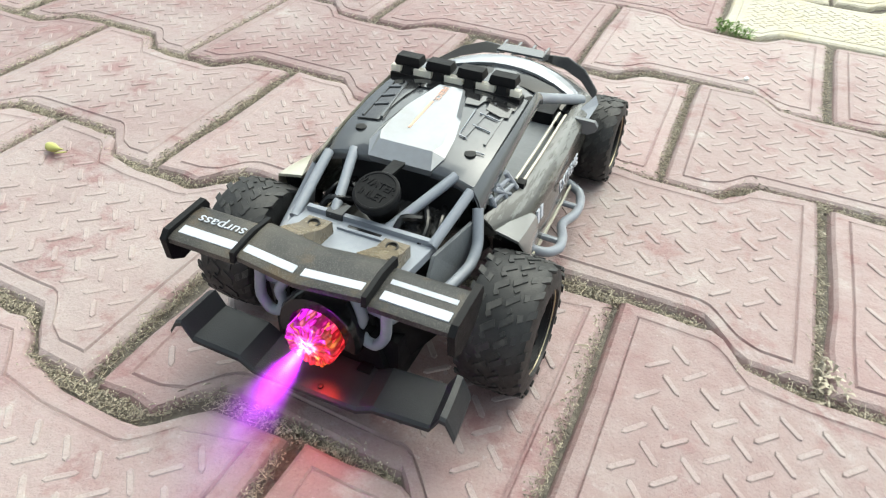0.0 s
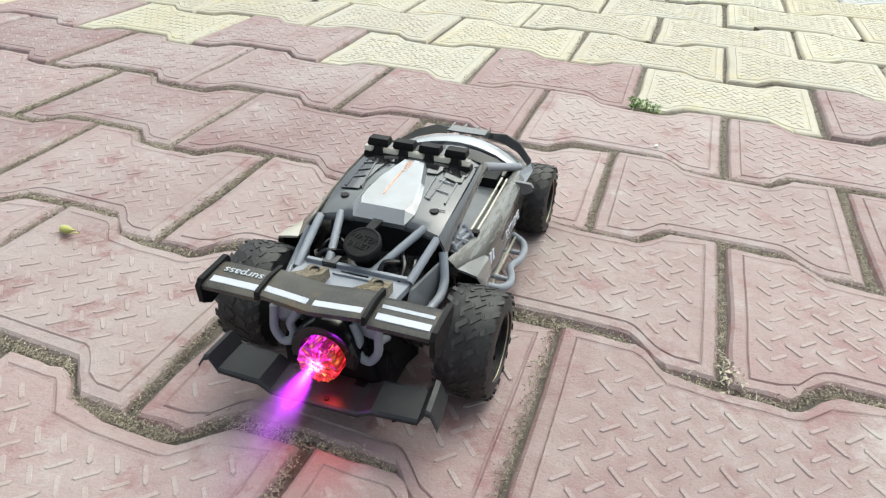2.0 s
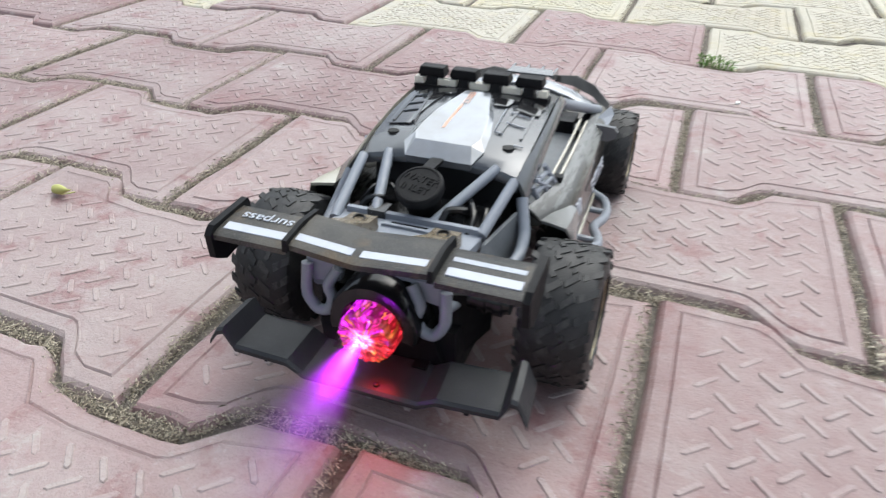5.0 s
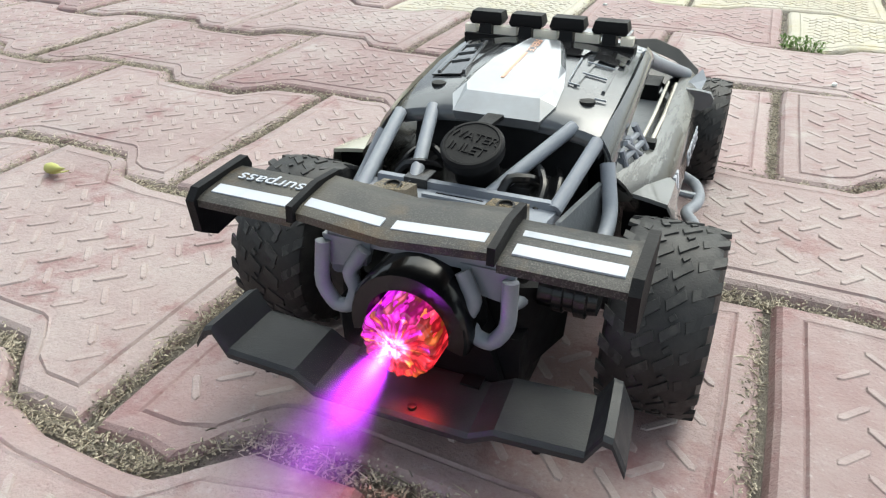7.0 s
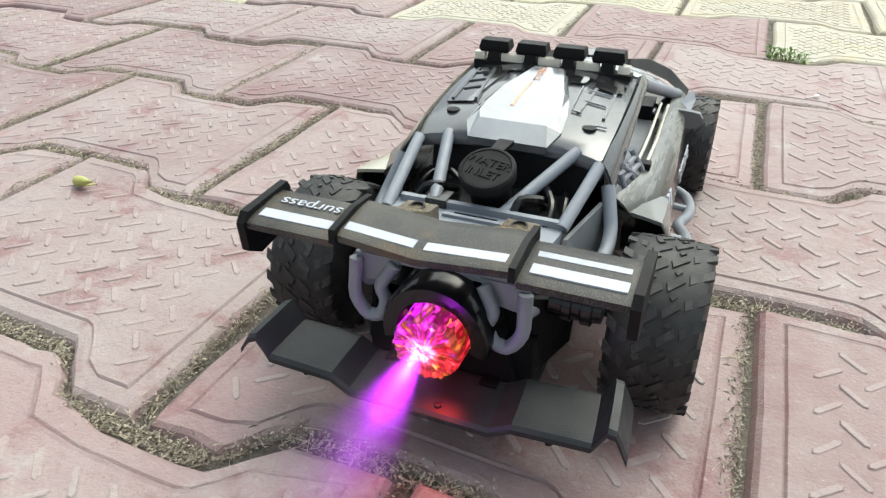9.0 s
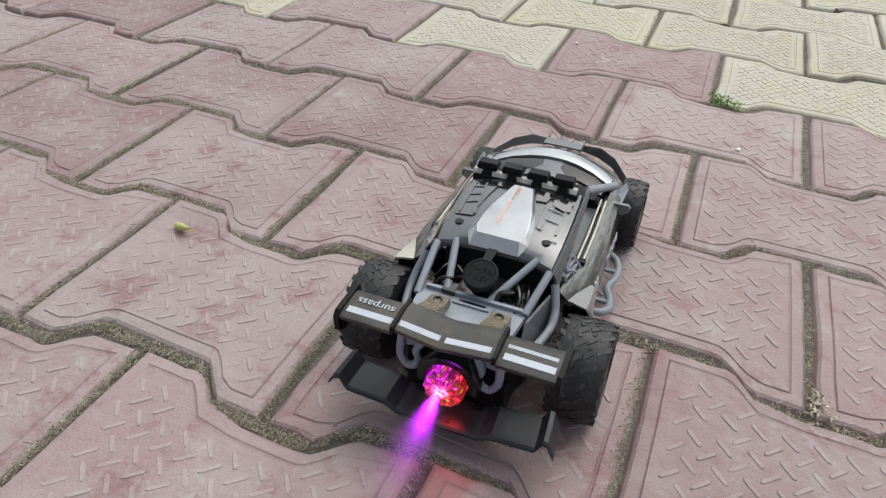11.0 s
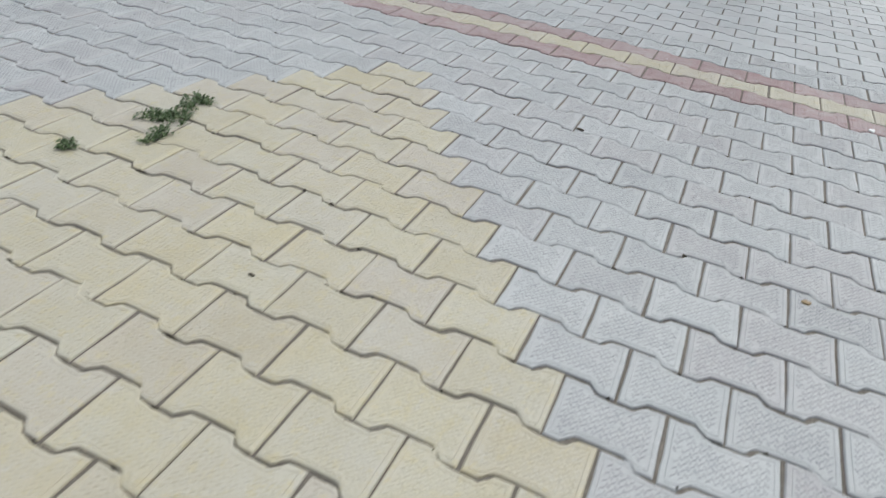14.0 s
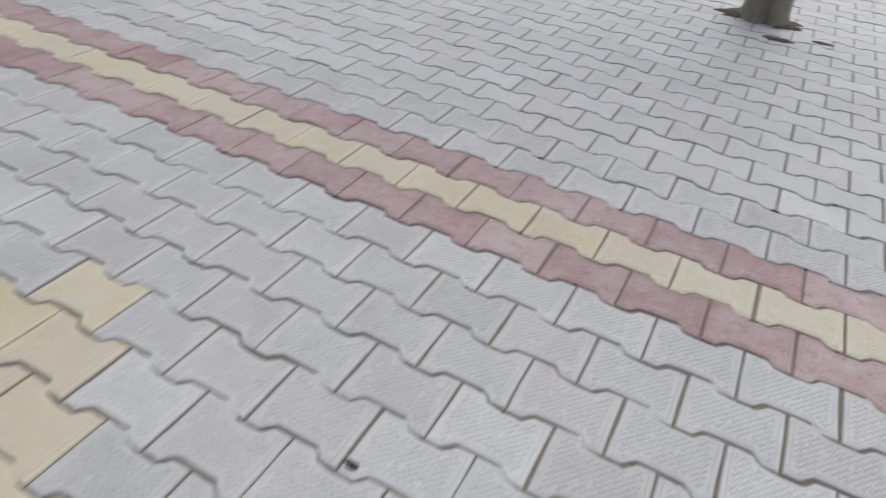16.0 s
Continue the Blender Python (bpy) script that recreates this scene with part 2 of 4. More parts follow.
def mist_material():
    """Thin spray: mostly clear, it scatters what light falls on it."""
    n = Nodes("water_mist")
    out = n.tree.nodes["Material Output"]
    co = n.node("ShaderNodeTexCoord").outputs["Object"]
    split = n.node("ShaderNodeSeparateXYZ")
    n.link(co, split.inputs[0])
    along = n.ramp(split.outputs[1], -0.105, -0.001, 0.0, 1.0)
    rho = n.math("SQRT", n.math("ADD", n.math("MULTIPLY", split.outputs[0], split.outputs[0]), n.math("MULTIPLY", split.outputs[2], split.outputs[2])), 0.0)
    wide = n.math("ADD", n.math("MULTIPLY", split.outputs[1], -0.27), 0.0115)
    soft = n.math("MAXIMUM", n.math("SUBTRACT", 1.0, n.math("DIVIDE", rho, wide)), 0.0)
    wisps = n.ramp(n.noise(co, 38.0, 3.0, 0.55), 0.32, 0.66, 0.35, 1.0)
    amount = n.math("MULTIPLY", n.math("MULTIPLY", n.math("MULTIPLY", along, n.ramp(split.outputs[1], -0.03, 0.0, 1.0, 0.45)), n.math("POWER", soft, 1.1)), n.math("MULTIPLY", wisps, 0.16))
    clear = n.node("ShaderNodeBsdfTransparent")
    haze = n.node("ShaderNodeBsdfTranslucent")
    haze.inputs["Color"].default_value = (0.9, 0.9, 0.9, 1)
    both = n.node("ShaderNodeMixShader")
    n.link(amount, both.inputs[0])
    n.link(clear.outputs[0], both.inputs[1])
    n.link(haze.outputs[0], both.inputs[2])
    n.link(both.outputs[0], out.inputs["Surface"])
    return n.mat


MIST = mist_material()


def leaf_material(name, a, b):
    n = Nodes(name)
    island = n.node("ShaderNodeNewGeometry").outputs["Random Per Island"]
    return n.done(n.mix(island, a, b), 0.6)


WEED = leaf_material("weed_green", (0.04, 0.075, 0.02), (0.095, 0.14, 0.05))
MOSS = leaf_material("moss_green", (0.09, 0.17, 0.03), (0.16, 0.26, 0.06))
STRAW = leaf_material("dry_straw", (0.58, 0.52, 0.40), (0.13, 0.11, 0.085))
BUD = leaf_material("yellow_green_leaf", (0.37, 0.37, 0.09), (0.43, 0.43, 0.14))
PAPER = plastic("white_paper", (0.78, 0.78, 0.77), (0.66, 0.65, 0.62), 0.8, 120.0)


def milky_material():
    """Thin milky plastic: light passes through it."""
    n = Nodes("milky_plastic")
    body = n.node("ShaderNodeBsdfTranslucent")
    body.inputs["Color"].default_value = (0.86, 0.84, 0.78, 1)
    both = n.node("ShaderNodeMixShader")
    both.inputs[0].default_value = 0.55
    n.bsdf.inputs["Base Color"].default_value = (0.84, 0.82, 0.76, 1)
    n.bsdf.inputs["Roughness"].default_value = 0.3
    n.link(n.bsdf.outputs[0], both.inputs[1])
    n.link(body.outputs[0], both.inputs[2])
    n.link(both.outputs[0], n.tree.nodes["Material Output"].inputs["Surface"])
    return n.mat


MILKY = milky_material()


def bark_material():
    n = Nodes("bark")
    co = n.node("ShaderNodeTexCoord").outputs["Object"]
    stretch = n.node("ShaderNodeMapping")
    stretch.inputs["Scale"].default_value = (1.0, 1.0, 0.25)
    n.link(co, stretch.inputs["Vector"])
    a = n.noise(stretch.outputs[0], 22.0, 6.0, 0.7)
    b = n.noise(co, 5.0, 3.0, 0.6)
    col = n.mix(n.ramp(a, 0.3, 0.7), (0.17, 0.15, 0.118), (0.33, 0.30, 0.24))
    col = n.mix(n.ramp(b, 0.5, 0.7, 0.0, 0.5), col, (0.17, 0.18, 0.12))
    return n.done(col, 0.9, n.bump(a, 0.02, 1.0))


def soil_material():
    n = Nodes("dark_soil")
    where = n.place()
    a = n.noise(where, 60.0, 6.0, 0.7)
    col = n.mix(n.ramp(a, 0.35, 0.7), (0.045, 0.037, 0.028), (0.14, 0.12, 0.085))
    return n.done(col, 0.95, n.bump(n.noise(where, 120.0, 5.0, 0.8), 0.01, 1.0))


BARK, SOIL = bark_material(), soil_material()


# ---- mesh helpers ----
def finish(name, bm, material, parent=None, label="", smooth=False):
    bmesh.ops.recalc_face_normals(bm, faces=bm.faces)
    me = bpy.data.meshes.new(name)
    bm.to_mesh(me)
    bm.free()
    if smooth:
        me.polygons.foreach_set("use_smooth", [True] * len(me.polygons))
        me.set_sharp_from_angle(angle=radians(38))
    me.materials.append(material)
    ob = new(name, me)
    ob.parent = parent
    if label:
        tagged(ob, label)
    return ob


def part(name, bm, material, parent, label="", smooth=True):
    return finish(name, bm, material, parent, label, smooth)


def loft(bm, rings, cap=True):
    """A skin over rings of points in millimetres."""
    made = [[bm.verts.new((x * MM, y * MM, z * MM)) for x, y, z in ring] for ring in rings]
    n = len(made[0])
    for a, b in zip(made, made[1:]):
        for k in range(n):
            bm.faces.new((a[k], a[(k + 1) % n], b[(k + 1) % n], b[k]))
    if cap:
        bm.faces.new(made[0][::-1])
        bm.faces.new(made[-1])
    return bm


def soften(bm, width, segments=2, angle=28):
    edges = [e for e in bm.edges if len(e.link_faces) == 2 and e.calc_face_angle(0) > radians(angle)]
    bmesh.ops.bevel(bm, geom=edges, offset=width * MM, segments=segments, profile=0.6, affect="EDGES", clamp_overlap=True)
    return bm


def block(x0, x1, y0, y1, z0, z1, soft=0.6, bm=None):
    bm = bm or bmesh.new()
    loft(bm, [[(x0, y0, z), (x1, y0, z), (x1, y1, z), (x0, y1, z)] for z in (z0, z1)])
    return soften(bm, soft) if soft else bm


def slab(points, drop, soft=0.5):
    """A plate: an outline in space and a way down from it."""
    bm = bmesh.new()
    dx, dy, dz = drop
    loft(bm, [[(x + dx, y + dy, z + dz) for x, y, z in points], points])
    return soften(bm, soft) if soft else bm


def sheet(rows, thick, soft=0.0):
    """A curved panel from rows of points, with a thickness downwards."""
    bm = bmesh.new()
    up = [[bm.verts.new((x * MM, y * MM, z * MM)) for x, y, z in row] for row in rows]
    dn = [[bm.verts.new((x * MM, y * MM, (z - thick) * MM)) for x, y, z in row] for row in rows]
    R, C = len(rows), len(rows[0])
    for a in range(R - 1):
        for b in range(C - 1):
            bm.faces.new((up[a][b], up[a][b + 1], up[a + 1][b + 1], up[a + 1][b]))
            bm.faces.new((dn[a][b], dn[a + 1][b], dn[a + 1][b + 1], dn[a][b + 1]))
    for a in range(R - 1):
        bm.faces.new((up[a][0], up[a + 1][0], dn[a + 1][0], dn[a][0]))
        bm.faces.new((up[a][-1], dn[a][-1], dn[a + 1][-1], up[a + 1][-1]))
    for b in range(C - 1):
        bm.faces.new((up[0][b], dn[0][b], dn[0][b + 1], up[0][b + 1]))
        bm.faces.new((up[-1][b], up[-1][b + 1], dn[-1][b + 1], dn[-1][b]))
    return soften(bm, soft) if soft else bm


def tube(path, r, sides=10, bm=None, round_off=True):
    """A round bar along points in millimetres, its bends rounded."""
    bm = bm or bmesh.new()
    pts = [Vector(p) for p in path]
    if round_off and len(pts) > 2:
        out = [pts[0]]
        for a, b, c in zip(pts, pts[1:], pts[2:]):
            k = min(0.35 * (a - b).length, 0.35 * (c - b).length, 3.2 * r)
            p, q = b + (a - b).normalized() * k, b + (c - b).normalized() * k
            out += [p, 0.25 * p + 0.5 * b + 0.25 * q, q]
        pts = out + [pts[-1]]
    rings, side = [], None
    for k, p in enumerate(pts):
        ahead = (pts[min(k + 1, len(pts) - 1)] - pts[max(k - 1, 0)]).normalized()
        if side is None:
            side = ahead.orthogonal().normalized()
        side = (side - ahead * side.dot(ahead)).normalized()
        other = ahead.cross(side)
        rings.append([tuple(p + r * (math.cos(t) * side + math.sin(t) * other)) for t in (2 * math.pi * i / sides for i in range(sides))])
    return loft(bm, rings)


def turned(profile, sides, centre, axis="x", bm=None, tilt=0.0, hollow=False):
    """A solid of revolution: (along, radius) pairs round an axis through centre."""
    bm = bm or bmesh.new()
    cx, cy, cz = centre
    rings = []
    for a, r in profile:
        ring = []
        for i in range(sides):
            t = 2 * math.pi * i / sides
            u, v = r * math.cos(t), r * math.sin(t)
            p = {"x": (a, u, v), "y": (u, a, v), "z": (u, v, a)}[axis]
            if tilt:
                p = tuple(Matrix.Rotation(radians(tilt), 3, "X") @ Vector(p))
            ring.append((cx + p[0], cy + p[1], cz + p[2]))
        rings.append(ring)
    return loft(bm, rings + rings[:1], False) if hollow else loft(bm, rings)


def mirrored(points):
    return [(-x, y, z) for x, y, z in points]


def words(name, text, size, m, material, parent, depth=0.25):
    """Letters of the built-in font as a mesh part, laid by the pose m (millimetres)."""
    curve = bpy.data.curves.new(name, "FONT")
    curve.body, curve.size, curve.extrude, curve.align_x, curve.align_y = text, size * MM, depth * MM, "CENTER", "CENTER"
    ob = bpy.data.objects.new(name, curve)
    scene.collection.objects.link(ob)
    me = bpy.data.meshes.new_from_object(ob.evaluated_get(bpy.context.evaluated_depsgraph_get()))
    bpy.data.objects.remove(ob)
    me.transform(m)
    me.materials.clear()
    me.materials.append(material)
    made = new(name, me)
    made.parent = parent
    return made


def at_mm(x, y, z, rx=0, ry=0, rz=0):
    return pose(x * MM, y * MM, z * MM, rx, ry, rz)


# ---- the toy car ----
LIFT = 0.0026  # the body rides this much above its own zero; wheels stand on the ground

def make_wheel(name, x_in, x_out, y, r, parent, label):
    """A fat tyre with cut tread blocks on a black spoked rim with a gold edge."""
    s = 1 if x_out > 0 else -1
    a, b = abs(x_in), abs(x_out)
    wheel = new(name)
    wheel.parent = parent
    wheel.location = (0, y * MM, r * MM - LIFT)
    if label:
        tagged(wheel, label)
    w = b - a
    prof = [(a, r * 0.62), (a + 0.4, r * 0.80), (a + 1.6, r * 0.925), (a + 4.0, r * 0.978), (a + w * 0.5, r * 0.980),
            (b - 4.0, r * 0.978), (b - 1.6, r * 0.925), (b - 0.4, r * 0.80), (b, r * 0.64), (b - 1.5, r * 0.62), (b - 1.5, r * 0.56), (a, r * 0.56)]
    bm = bmesh.new()
    turned([(s * p, q) for p, q in prof], 48, (0, 0, 0), "x", bm)
    part("tyre", bm, RUBBER, wheel, "dusty black rubber tyre")
    bm = bmesh.new()
    # tread: slanted shoulder blocks and hooked blocks between them
    count = 21

    def lug(corners, t0, high):
        rings = []
        mx = sum(p for p, _ in corners) / 4
        mt = sum(q for _, q in corners) / 4
        for rr, shrink in ((r * 0.95, 1.02), (r * high - 0.12, 0.98), (r * high, 0.93)):
            ring = []
            for px, pt in corners:
                qx, qt = a + w * (mx + (px - mx) * shrink), t0 + (mt + (pt - mt) * shrink) / r
                q = rr - 14.0 * max(0.0, abs((qx - a) / w - 0.5) - 0.42)
                ring.append((s * qx, q * math.cos(qt), q * math.sin(qt)))
            rings.append(ring)
        loft(bm, rings)

    for k in range(count):
        t0 = 2 * math.pi * k / count
        step = 2 * math.pi / count
        lug(((0.01, -4.2), (0.26, 1.0), (0.24, 4.4), (0.01, -0.4)), t0, 0.990)
        lug(((0.99, 0.2), (0.74, 5.4), (0.76, 8.8), (0.99, 4.0)), t0, 0.990)
        lug(((0.30, 4.4), (0.48, -0.2), (0.51, 2.9), (0.33, 7.5)), t0, 0.997)
        lug(((0.32, 7.6), (0.38, 6.0), (0.42, 8.2), (0.36, 9.4)), t0, 0.997)
        lug(((0.53, 6.6), (0.69, 2.2), (0.72, 5.0), (0.56, 9.4)), t0 + 0.35 * step, 1.0)
        lug(((0.62, 3.0), (0.67, 1.4), (0.64, 0.2), (0.59, 1.8)), t0 + 0.35 * step, 1.0)
    tagged(part("tread", bm, DUSTY_RUBBER, wheel, "dusty zigzag tread blocks"), kind="stuff")
    bm = bmesh.new()
    turned([(s * (b - 9.0), r * 0.56), (s * (b - 2.2), r * 0.60), (s * (b - 2.2), r * 0.54), (s * (b - 7.0), r * 0.48)], 40, (0, 0, 0), "x", bm, 0.0, True)
    turned([(s * (a + 2), r * 0.55), (s * (b - 10.0), r * 0.55), (s * (b - 10.0), r * 0.10), (s * (b - 4.5), r * 0.12), (s * (b - 4.5), 0.3)], 24, (0, 0, 0), "x", bm)
    for k in range(6):
        t = 2 * math.pi * k / 6
        c, q = math.cos(t), math.sin(t)
        ring = []
        for rr, hw in ((r * 0.08, 1.6), (r * 0.52, 2.3)):
            ring.append([(s * (b - 5.5 + dx), rr * c - dt * q, rr * q + dt * c) for dx, dt in ((-1.2, -hw), (1.2, -hw), (1.2, hw), (-1.2, hw))])
        loft(bm, ring)
    rim = part("rim", bm, BLACK, wheel)
    bm = bmesh.new()
    turned([(s * (b - 2.4), r * 0.62), (s * (b - 1.2), r * 0.640), (s * (b - 1.1), r * 0.625), (s * (b - 2.2), r * 0.60)], 40, (0, 0, 0), "x", bm, 0.0, True)
    part("rim_edge", bm, GOLD, wheel, "thin gold rim edge")
    return wheel


def make_car():
    car = new("toy_car")
    car.matrix_world = pose(-0.1943, -0.0811, LIFT, 0, 0, 2.3)
    tagged(car, "black and grey toy buggy with lit tail lamp on red pavers", "toy car")

    # chassis and the tub inside
    bm = bmesh.new()
    loft(bm, [[(-26, y, z0), (26, y, z0), (w, y, z1), (-w, y, z1)] for y, z0, z1, w in
              ((-12, 14, 40, 30), (20, 12, 38, 34), (60, 12, 34, 42), (160, 12, 34, 42), (205, 14, 40, 38), (232, 18, 38, 36))])
    part("chassis", soften(bm, 1.2), BLACK, car)
    bm = bmesh.new()
    loft(bm, [[(-w, y, 30), (w, y, 30), (w - 3, y, z), (-w + 3, y, z)] for y, w, z in ((4, 27, 52), (30, 31, 55), (52, 34, 60))])
    tank = part("water_tank", soften(bm, 1.5), ENGINE, car)
    for x0, x1, y0, y1, z1 in ((-23, -14, 14, 30, 60), (-20, -12, 12, 20, 63), (14, 24, 14, 26, 60), (10, 20, 20, 34, 62), (-8, 8, 6, 11, 60), (-25, -18, 30, 40, 61), (17, 23, 8, 15, 59)):
        part("engine_block", block(x0, x1, y0, y1, 50, z1, 0.9), ENGINE, tank)
    for path, rad in (([(-28, 18, 57), (-24, 22, 63), (-18, 20, 65), (-14, 27, 61)], 1.7), ([(-27, 30, 58), (-20, 34, 66), (-13, 30, 63)], 1.4), ([(-30, 26, 58), (-26, 32, 64), (-22, 42, 62)], 1.2),
                      ([(11, 14, 59), (13, 20, 65), (19, 22, 65), (22, 30, 60)], 1.7), ([(24, 12, 58), (25, 20, 64), (20, 30, 66), (14, 38, 62)], 1.4), ([(28, 20, 57), (27, 30, 63), (24, 40, 61)], 1.2)):
        part("hose", tube(path, rad, 8), GLOSS_BLACK, tank)
    part("rear_bulkhead", slab([(-31, 47, 74.5), (31, 47, 74.5), (30, 40, 52), (-30, 40, 52)], (0, 3, 0)), BLACK, car)
    bm = turned([(-14, 7.5), (-5, 7.5), (-4.6, 8.6), (-4, 10.2), (-0.5, 10.4), (0.4, 9.7), (0.5, 8.9), (0.15, 8.6), (0.1, 0.4)], 36, (0, 21, 74), "z", None, 24)
    cap = part("water_cap", bm, BLACK, car, "round black plastic filler cap")
    part("cap_strap", slab([(-2.5, 29, 77.3), (2.5, 29, 77.3), (3, 44, 76.5), (-3, 44, 76.5)], (0, 0, -1.4)), BLACK, cap)
    face = at_mm(0, 21, 74) @ pose(0, 0, 0, 24, 0, 0)
    words("raised_lettering", "WATER", 5.0, face @ at_mm(0, 2.6, 0.3, 0, 0, -9), BLACK, cap)
    words("raised_lettering", "INLET", 5.0, face @ at_mm(-0.8, -2.8, 0.3, 0, 0, -9), BLACK, cap)

    # roof
    rows = []
    for y, z, w in ((44, 74.6, 36.5), (45, 76.6, 37.5), (50, 79.2, 38), (60, 81.5, 38.5), (80, 84.5, 38.5), (100, 86.3, 38), (113, 86.6, 37)):
        rows.append([(x * w, y - 3 * abs(x) ** 3 * (y < 50), z - 3.4 * abs(x) ** 2.6 - (2.2 if abs(x) > 0.98 else 0)) for x in (-1, -0.96, -0.8, -0.55, -0.3, 0, 0.3, 0.55, 0.8, 0.96, 1)])
    roof = part("roof", sheet(rows, 2.4), SHELL_GREY, car, "glossy grey roof panel")
    for s in (-1, 1):
        # flat disc, its colour standing for the dark inside a screw hole
        bm = turned([(-1.5, 2.7), (0.10, 2.7), (0.12, 2.4), (0.12, 0.2)], 20, (s * 27.5, 58, 80.0), "z")
        part("screw_hole", bm, HOLE, roof)
        # pressed ribs and vents
        for x0, y0, x1, y1, wd in ((31, 66, 31, 98, 1.2), (21, 66, 24, 98, 1.2), (23, 78, 30, 76, 1.6), (23.5, 86, 30.5, 84, 1.6), (24, 94, 31, 93, 1.6))[:5 if s < 0 else 2]:
            zz = lambda x, y: 82.4 + (y - 60) * 0.135 - 3.4 * (abs(x) / 38) ** 2.6 - (0.0012 * max(0, y - 75) ** 2)
            bm = bmesh.new()
            d = Vector((x1 - x0, y1 - y0)).normalized()
            q = Vector((-d.y, d.x)) * wd * 0.5
            base = [(x0 - q.x, y0 - q.y), (x1 - q.x, y1 - q.y), (x1 + q.x, y1 + q.y), (x0 + q.x, y0 + q.y)]
            loft(bm, [[(s * x, y, zz(x, y) - 1.2) for x, y in base], [(s * x, y, zz(x, y) + (0.75 if s < 0 else 0.2)) for x, y in base]])
            part("roof_rib", soften(bm, 0.35), SHELL_GREY, roof)
        # side rail of the roof, sloping outwards and down to a point behind the window
        rows = []
        for y, xi, zi, xo, zo in ((38, 37.2, 75.5, 42.4, 65.8), (46, 37.4, 77.6, 42.4, 69.4), (60, 38.0, 79.4, 42.0, 72.6), (85, 38.2, 82.6, 41.2, 77.0), (110, 37.4, 84.6, 40.2, 80.2), (124, 36.2, 83.4, 38.8, 79.2), (130, 36.6, 80.4, 38.6, 76.4)):
            rows.append([(s * (xi + (xo - xi) * u + 0.8 * math.sin(math.pi * u)), y - (2.0 * u if y < 40 else 0), zi + (zo - zi) * u) for u in (0, 0.25, 0.5, 0.75, 1.0)])
        # left rail paler: the bright reflection on that side is in its colour
        part("side_rail", sheet(rows, 1.8), SHELL_GREY if s > 0 else CREAM, car, "silver-grey sloping roof rail" if s > 0 else "sloping roof rail, cream for the bright reflection on it")
        part("pillar_edge", slab([(s * 36.4, 38.2, 75), (s * 42.4, 35.4, 65.6), (s * 41.6, 38.2, 64.4), (s * 35.6, 40.6, 74)], (0, 2.2, 0), 0.3), DARK_GREY, car)
        part("front_pillar", tube([(s * 35.5, 130, 77.5), (s * 37.5, 142, 72.5), (s * 48.5, 178, 58.7)], 2.9, 12), BAR_GREY, car)
        part("fender_strut", slab([(s * 49.5, 160, 58.2), (s * 55.5, 184, 60.4), (s * 58, 182, 56), (s * 56, 158, 52)], (-s * 1.5, 0, -2.0), 0.5), BAR_GREY, car)
        # lattice in the rear side window
        for a, b, rad in (((43.4, 62, 72.5), (47.8, 67, 62.6), 1.3), ((42.9, 54, 70.6), (46.2, 57.5, 62.6), 1.1), ((42.6, 46, 69.0), (44.4, 48, 62.9), 1.1),
                          ((43.0, 46, 65.2), (46.4, 64.5, 65.6), 1.2), ((43.0, 52, 69.0), (44.8, 63.5, 69.0), 1.1), ((43.0, 50, 70), (47.0, 61, 62.6), 0.9)):
            part("net_bar", tube([(s * a[0], a[1], a[2]), (s * b[0], b[1], b[2])], rad, 8), BAR_GREY, car)
    # printed panels: one on the near half of the roof, one along the front edge
    rows = []
    for y, x0, x1 in ((64, 21.5, 33), (74, 21, 33.5), (86, 19, 34), (96, 16.5, 34), (104, 14.5, 33.5)):
        rows.append([(-1 * (x0 + (x1 - x0) * u), y, zz(x0 + (x1 - x0) * u, y) + 0.15) for u in (0, 0.33, 0.67, 1)])
    part("roof_decal", sheet(rows, 0.5), DECAL, roof, "dark glossy roof decal")
    rows = []
    for y in (97, 100.5, 104):
        rows.append([(x, y, zz(x, y) + 0.2) for x in (-34, -26, -18, -9, 0, 9, 18, 26, 34)])
    part("roof_decal", sheet(rows, 0.5), DECAL, roof, "dark glossy band along the roof's front edge")
    for pts in ([(9.5, 97.2), (19, 97.2), (17.5, 91.5), (11, 90.5)], [(21.5, 97.2), (33, 97.2), (33.5, 90), (30, 88.5), (22, 90.5)]):
        part("roof_decal", slab([(x, y, zz(x, y) + 0.25) for x, y in pts], (0, 0, -0.5), 0.0), DECAL, roof, "dark glossy printed patch")
    for x0, y0, x1, y1 in ((20.5, 86.5, 31, 85.5), (21, 76.5, 30, 75.5), (17.5, 89, 18.2, 67), (18.2, 67, 22.5, 66), (29.5, 59.5, 33.5, 60)):
        d = Vector((y0 - y1, x1 - x0)).normalized() * 0.28
        pts = [(x0 - d.x, y0 - d.y), (x1 - d.x * 0.4, y1 - d.y * 0.4), (x1 + d.x * 0.4, y1 + d.y * 0.4), (x0 + d.x, y0 + d.y)]
        part("roof_slit", slab([(x, y, zz(x, y) + 0.22) for x, y in pts], (0, 0, -0.6), 0.0), BAR_GREY, roof)
    outline = [(7.5, 101, 86.6), (15, 76, 84.2), (18, 62, 82.0), (18.8, 50, 79.4), (15.5, 42.5, 76.0)]
    ridge = [(6.2, 99.5, 88.6), (12.8, 76, 86.2), (15.0, 64, 84.0), (15.4, 55, 82.6), (13.2, 49.5, 81.6)]
    ring_of = lambda pts: pts + mirrored(pts)[::-1]
    bm = bmesh.new()
    loft(bm, [ring_of([(x - 0.6, y + 1.0, z - 3.4) for x, y, z in outline]), ring_of([(x, y, z) for x, y, z in outline]), ring_of(ridge)])
